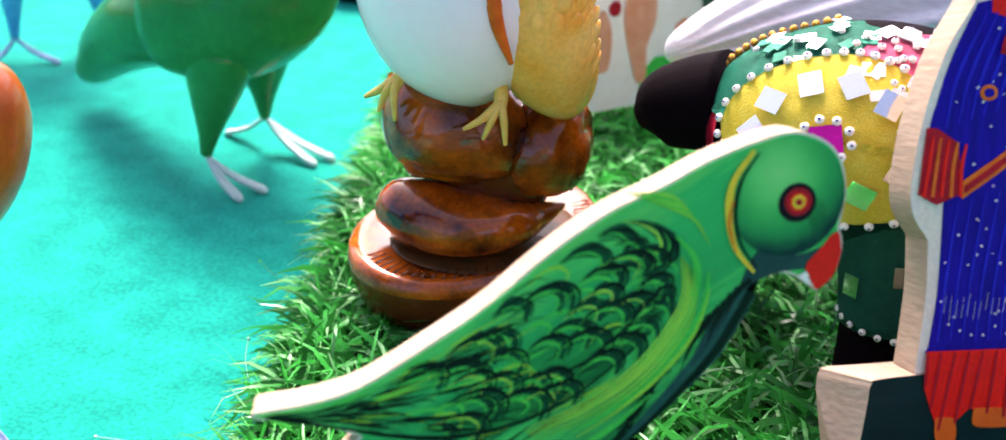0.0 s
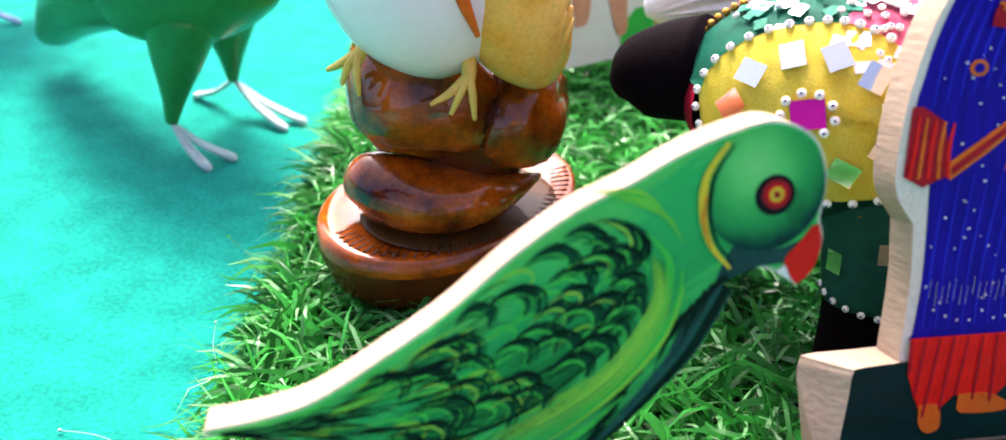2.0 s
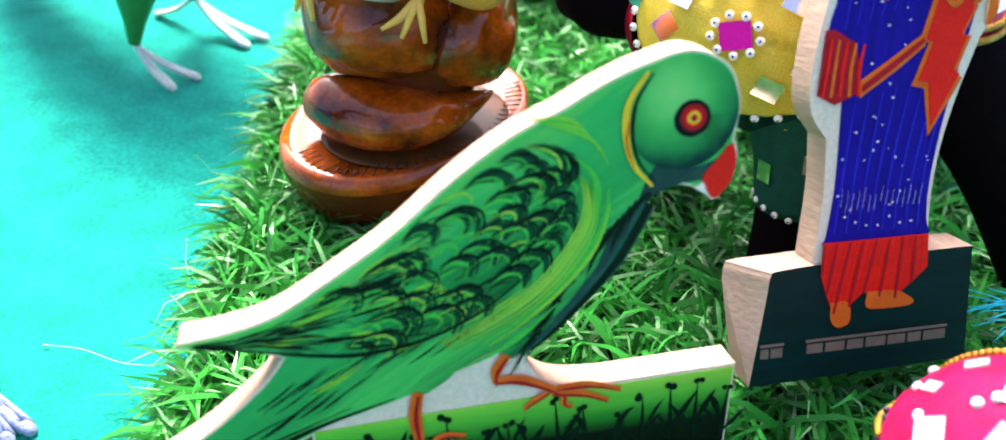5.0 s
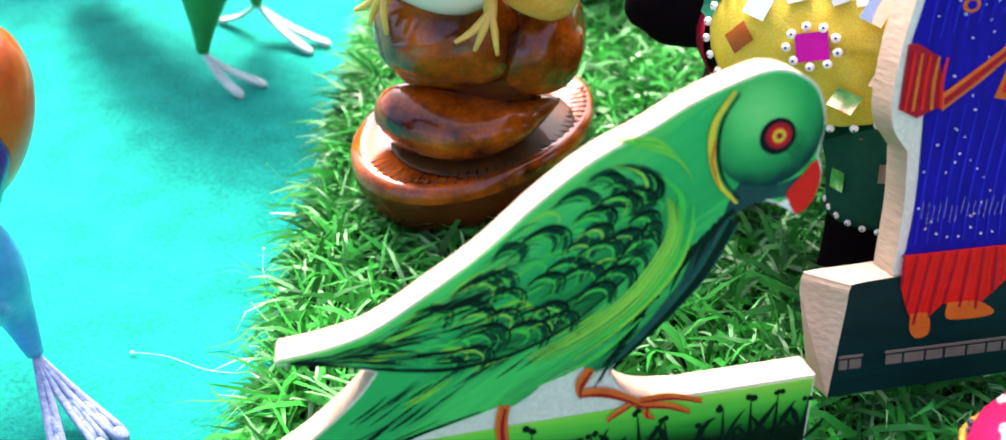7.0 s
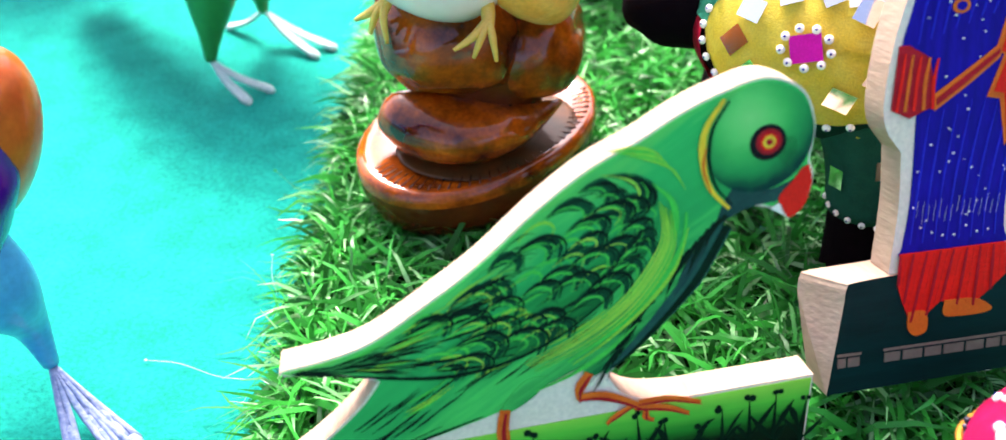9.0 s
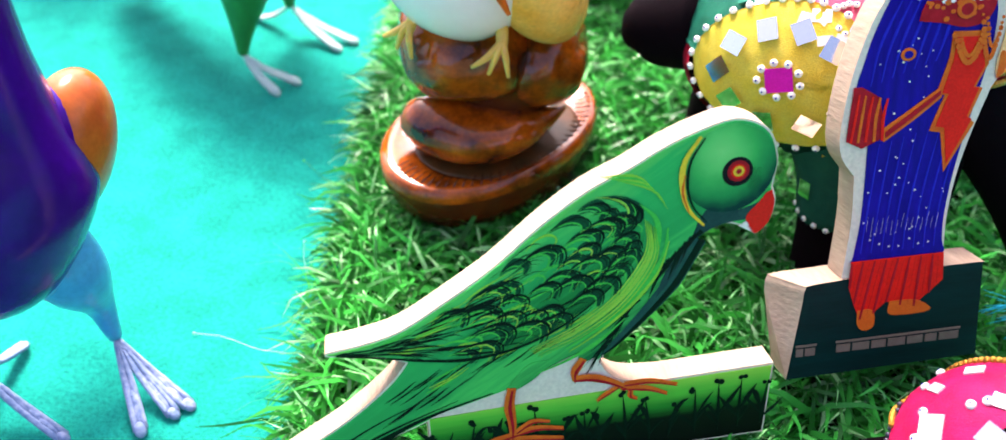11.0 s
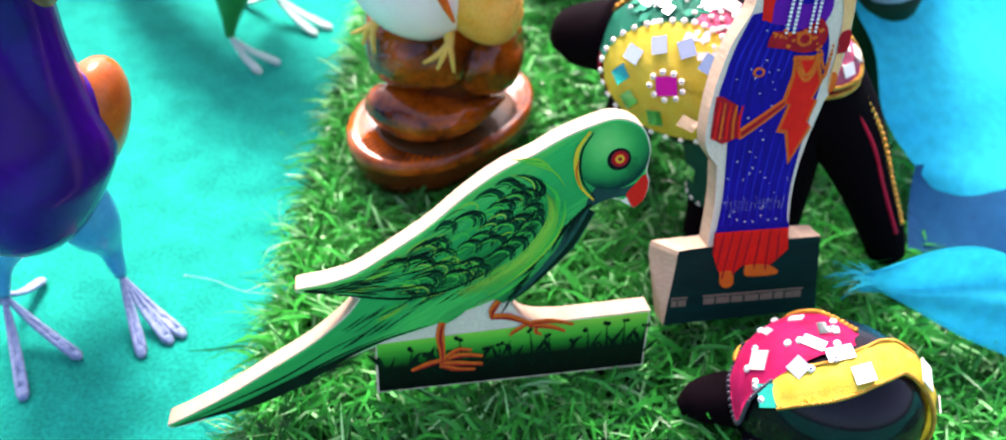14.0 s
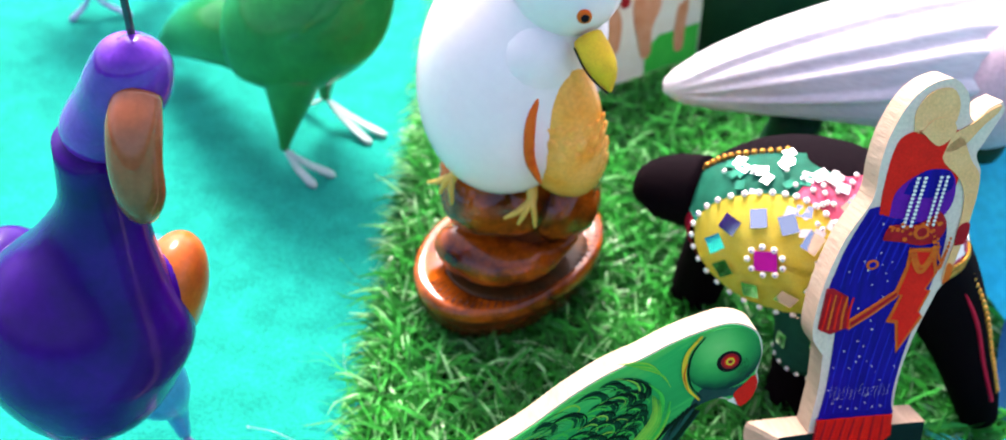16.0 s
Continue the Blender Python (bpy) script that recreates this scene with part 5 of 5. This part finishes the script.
bm = tubed([(0.0735, 0.390, 0.080), (0.080, 0.388, 0.085), (0.110, 0.384, 0.098), (0.150, 0.380, 0.111), (0.190, 0.378, 0.118), (0.222, 0.378, 0.120), (0.240, 0.38, 0.120)],
           [(0.002, 0.002), (0.008, 0.009), (0.020, 0.0185), (0.030, 0.027), (0.036, 0.036), (0.036, 0.036), (0.015, 0.015)], 120)
for v in bm.verts:
    mid = Vector((v.co.x, 0.384, 0.081 + 0.34 * min(0.12, v.co.x - 0.073)))
    a = math.atan2(v.co.z - mid.z, v.co.y - mid.y)
    v.co += (v.co - mid).normalized() * 0.0011 * (math.sin(a * 17) + 0.5 * math.sin(a * 29 + 1)) * min(1, (v.co.x - 0.0725) * 60)
part("tail", bm, CARVED, white, "grooved white tail feathers")
bm = bmesh.new()
ball(bm, (0.212, 0.36, 0.120), (0.026, 0.026, 0.034), 26)
part("body", bm, PINKISH, white, "pinkish white body")
bm = bmesh.new()
ball(bm, (0.181, 0.346, 0.122), (0.005, 0.003, 0.0025), 12)
part("dark_mark", bm, NIGHT, white)
# two added supports, no known part of the bird, filling the dark area below
bm = tubed([(0.14, 0.384, 0.078), (0.14, 0.386, 0.05), (0.14, 0.388, 0.012)], [(0.012, 0.012), (0.016, 0.016), (0.03, 0.026)], 18, up=(0, 1, 0))
part("added_support", bm, PLANTER, white, "added dark support filling the dark area below")
bm = tubed([(0.215, 0.37, 0.09), (0.215, 0.372, 0.05), (0.215, 0.374, 0.012)], [(0.02, 0.02), (0.02, 0.02), (0.03, 0.026)], 18, up=(0, 1, 0))
part("added_support", bm, PLANTER, white, "added dark support filling the dark area below")

# ---- painted cow board behind ----
COW = Matrix.Translation((0.048, 0.470, 0.022)) @ pose(0, 0, 0, 0, 0, 36) @ pose(0, 0, 0, -8)
cow = thing("animal_cutout", "white and orange painted animal board on green base", "painted cutout", COW)
bm = bmesh.new()
slab(bm, flat_line([[(0, 0), (0, 34), (4, 58), (20, 70), (50, 74), (74, 66), (80, 40), (80, 0)], [(80, 0), (0, 0)]]), 0, 0.011, 0, 1)
part("board", bm, [CREAM, WOOD], cow, smooth=False)
paint("painted_meadow", [[(36, 0.5), (36, 16), (46, 24), (79, 24), (79, 0.5)]], -0.0004, LEAF_GREEN, cow, sharp=True, label="green painted base")
for q in ([(28, 66), (24, 46), (30, 22), (34, 12), (40, 14), (40, 30), (46, 44), (44, 62)], [(60, 40), (58, 22), (60, 10), (66, 10), (67, 24), (68, 42)], [(6, 20), (4, 40), (10, 52), (16, 40), (14, 22)]):
    paint("painted_patch", [q + q[:1]], -0.0006, material("terracotta_paint", (0.62, 0.22, 0.10), (0.70, 0.34, 0.20), 120, 0.4), cow)
bm = bmesh.new()
disc(bm, (18, 52), 4, -0.0006, 14)
part("painted_spot", bm, DARK_RED, cow, smooth=False)

# ---- dark box at the back ----
box = thing("planter_box", "dark green box standing at the back of turf", "box", pose(0.165, 0.565, 0.006, 0, 0, 24))
bm = bmesh.new()
bmesh.ops.create_cube(bm, size=1, matrix=Matrix.Translation((0, 0, 0.045)) @ Matrix.Diagonal((0.12, 0.06, 0.09, 1)))
bmesh.ops.bevel(bm, geom=bm.edges[:], offset=0.006, segments=3, affect="EDGES")
part("case", bm, PLANTER, box)
bm = bmesh.new()
bmesh.ops.create_cube(bm, size=1, matrix=Matrix.Translation((0, 0, 0.092)) @ Matrix.Diagonal((0.126, 0.066, 0.01, 1)))
bmesh.ops.bevel(bm, geom=bm.edges[:], offset=0.003, segments=2, affect="EDGES")
part("rim", bm, PLANTER, box)
dark = thing("dark_block", "black block standing far back on felt", "block", pose(-0.11, 0.76, 0.0))
bm = bmesh.new()
bmesh.ops.create_cube(bm, size=1, matrix=Matrix.Translation((0, 0, 0.02)) @ Matrix.Diagonal((0.08, 0.07, 0.04, 1)))
bmesh.ops.bevel(bm, geom=bm.edges[:], offset=0.005, segments=3, affect="EDGES")
part("block", bm, LACQUER, dark)


# ---- blue satin ----
def drape(name, f, n, m, mat, parent, label=""):
    bm = bmesh.new()
    g = [[bm.verts.new(f(i / n, j / m)) for j in range(m + 1)] for i in range(n + 1)]
    for i in range(n):
        for j in range(m):
            bm.faces.new((g[i][j], g[i + 1][j], g[i + 1][j + 1], g[i][j + 1]))
    bmesh.ops.solidify(bm, geom=bm.faces[:], thickness=0.0008)
    bmesh.ops.recalc_face_normals(bm, faces=bm.faces[:])
    return part(name, bm, mat, parent, label)


cloth = thing("satin_cloth", "bright azure satin cloth draped in folds with frayed end", "cloth")


LEFT = spline([(0.201, 0.37, 0.105), (0.2, 0.36, 0.09), (0.199, 0.345, 0.078), (0.207, 0.325, 0.068), (0.211, 0.305, 0.053), (0.223, 0.292, 0.044), (0.244, 0.28, 0.031), (0.272, 0.262, 0.014)], 8)


def upper(u, v):
    left = LEFT[min(int(v * (len(LEFT) - 1)), len(LEFT) - 1)]
    right = Vector((0.44, 0.42, 0.075)).lerp(Vector((0.42, 0.20, 0.015)), v)
    p = left.lerp(right, u)
    return p + Vector((0, 0.010 * math.sin(math.pi * min(1, u * 1.2)) + 0.008 * math.sin(u * 9 + v * 4), 0.006 * math.sin(u * 7 + v * 5)))


def lower(u, v):
    a = Vector((0.186, 0.219, 0.036)).lerp(Vector((0.36, 0.215, 0.05)), u)
    b = Vector((0.186, 0.217, 0.030)).lerp(Vector((0.36, 0.15, 0.012)), u)
    p = a.lerp(b, v)
    return p + Vector((0, 0, 0.016 * math.sin(math.pi * min(1, u * 2.2)) * (1 - v) + 0.004 * math.sin(v * 8 + u * 10)))


drape("upper_fold", upper, 40, 40, AZURE, cloth, "broad smooth satin fold")
drape("lower_fold", lower, 40, 20, AZURE, cloth, "narrow trailing satin end")
# a darker blue sheet between the upper and the lower fold
drape("inner_fold", lambda u, v: Vector((0.226, 0.290, 0.040)).lerp(Vector((0.38, 0.27, 0.022)), u).lerp(Vector((0.222, 0.255, 0.014)).lerp(Vector((0.38, 0.21, 0.012)), u), v) + Vector((0, 0.006 * math.sin(u * 12 + v * 3), 0)), 24, 16, material("dark_blue_satin", (0.02, 0.16, 0.34), (0.015, 0.10, 0.26), 20, 0.4), cloth, "darker blue satin between the folds")
bm = bmesh.new()
rg = random.Random(9)
for k in range(34):
    p = Vector((0.188 + rg.uniform(0, 0.004), 0.218 + rg.uniform(-0.003, 0.004), 0.035 + rg.uniform(-0.004, 0.003)))
    a = rg.uniform(-0.6, 0.9)
    ln = rg.uniform(0.006, 0.02)
    tube(bm, [p, p + Vector((-ln * 0.5 * math.cos(a), ln * 0.4 * math.sin(a), 0.002)), p + Vector((-ln * math.cos(a), ln * math.sin(a), rg.uniform(-0.004, 0.003)))], [0.00022, 0.0002, 0.00015], 5, steps=3)
part("frayed_threads", bm, AZURE, cloth, "loose frayed threads", kind="stuff")

# ---- loose threads on the felt ----
for pts in ([(-0.104, 0.228, 0.0012), (-0.092, 0.226, 0.002), (-0.078, 0.220, 0.003), (-0.066, 0.216, 0.006)], [(-0.069, 0.268, 0.012), (-0.0685, 0.262, 0.008), (-0.066, 0.256, 0.004)], [(-0.082, 0.327, 0.006), (-0.072, 0.318, 0.004), (-0.062, 0.310, 0.004)]):
    bm = tubed(pts, [0.00015] * len(pts), 6)
    ball(bm, pts[0], (0.0006, 0.0006, 0.0005), 8)
    th = part("thread", bm, THREAD if pts[0][1] < 0.3 else GRASS)
    tagged(th, "loose thin strand lying beside the turf edge on felt", "thread", "loose threads")
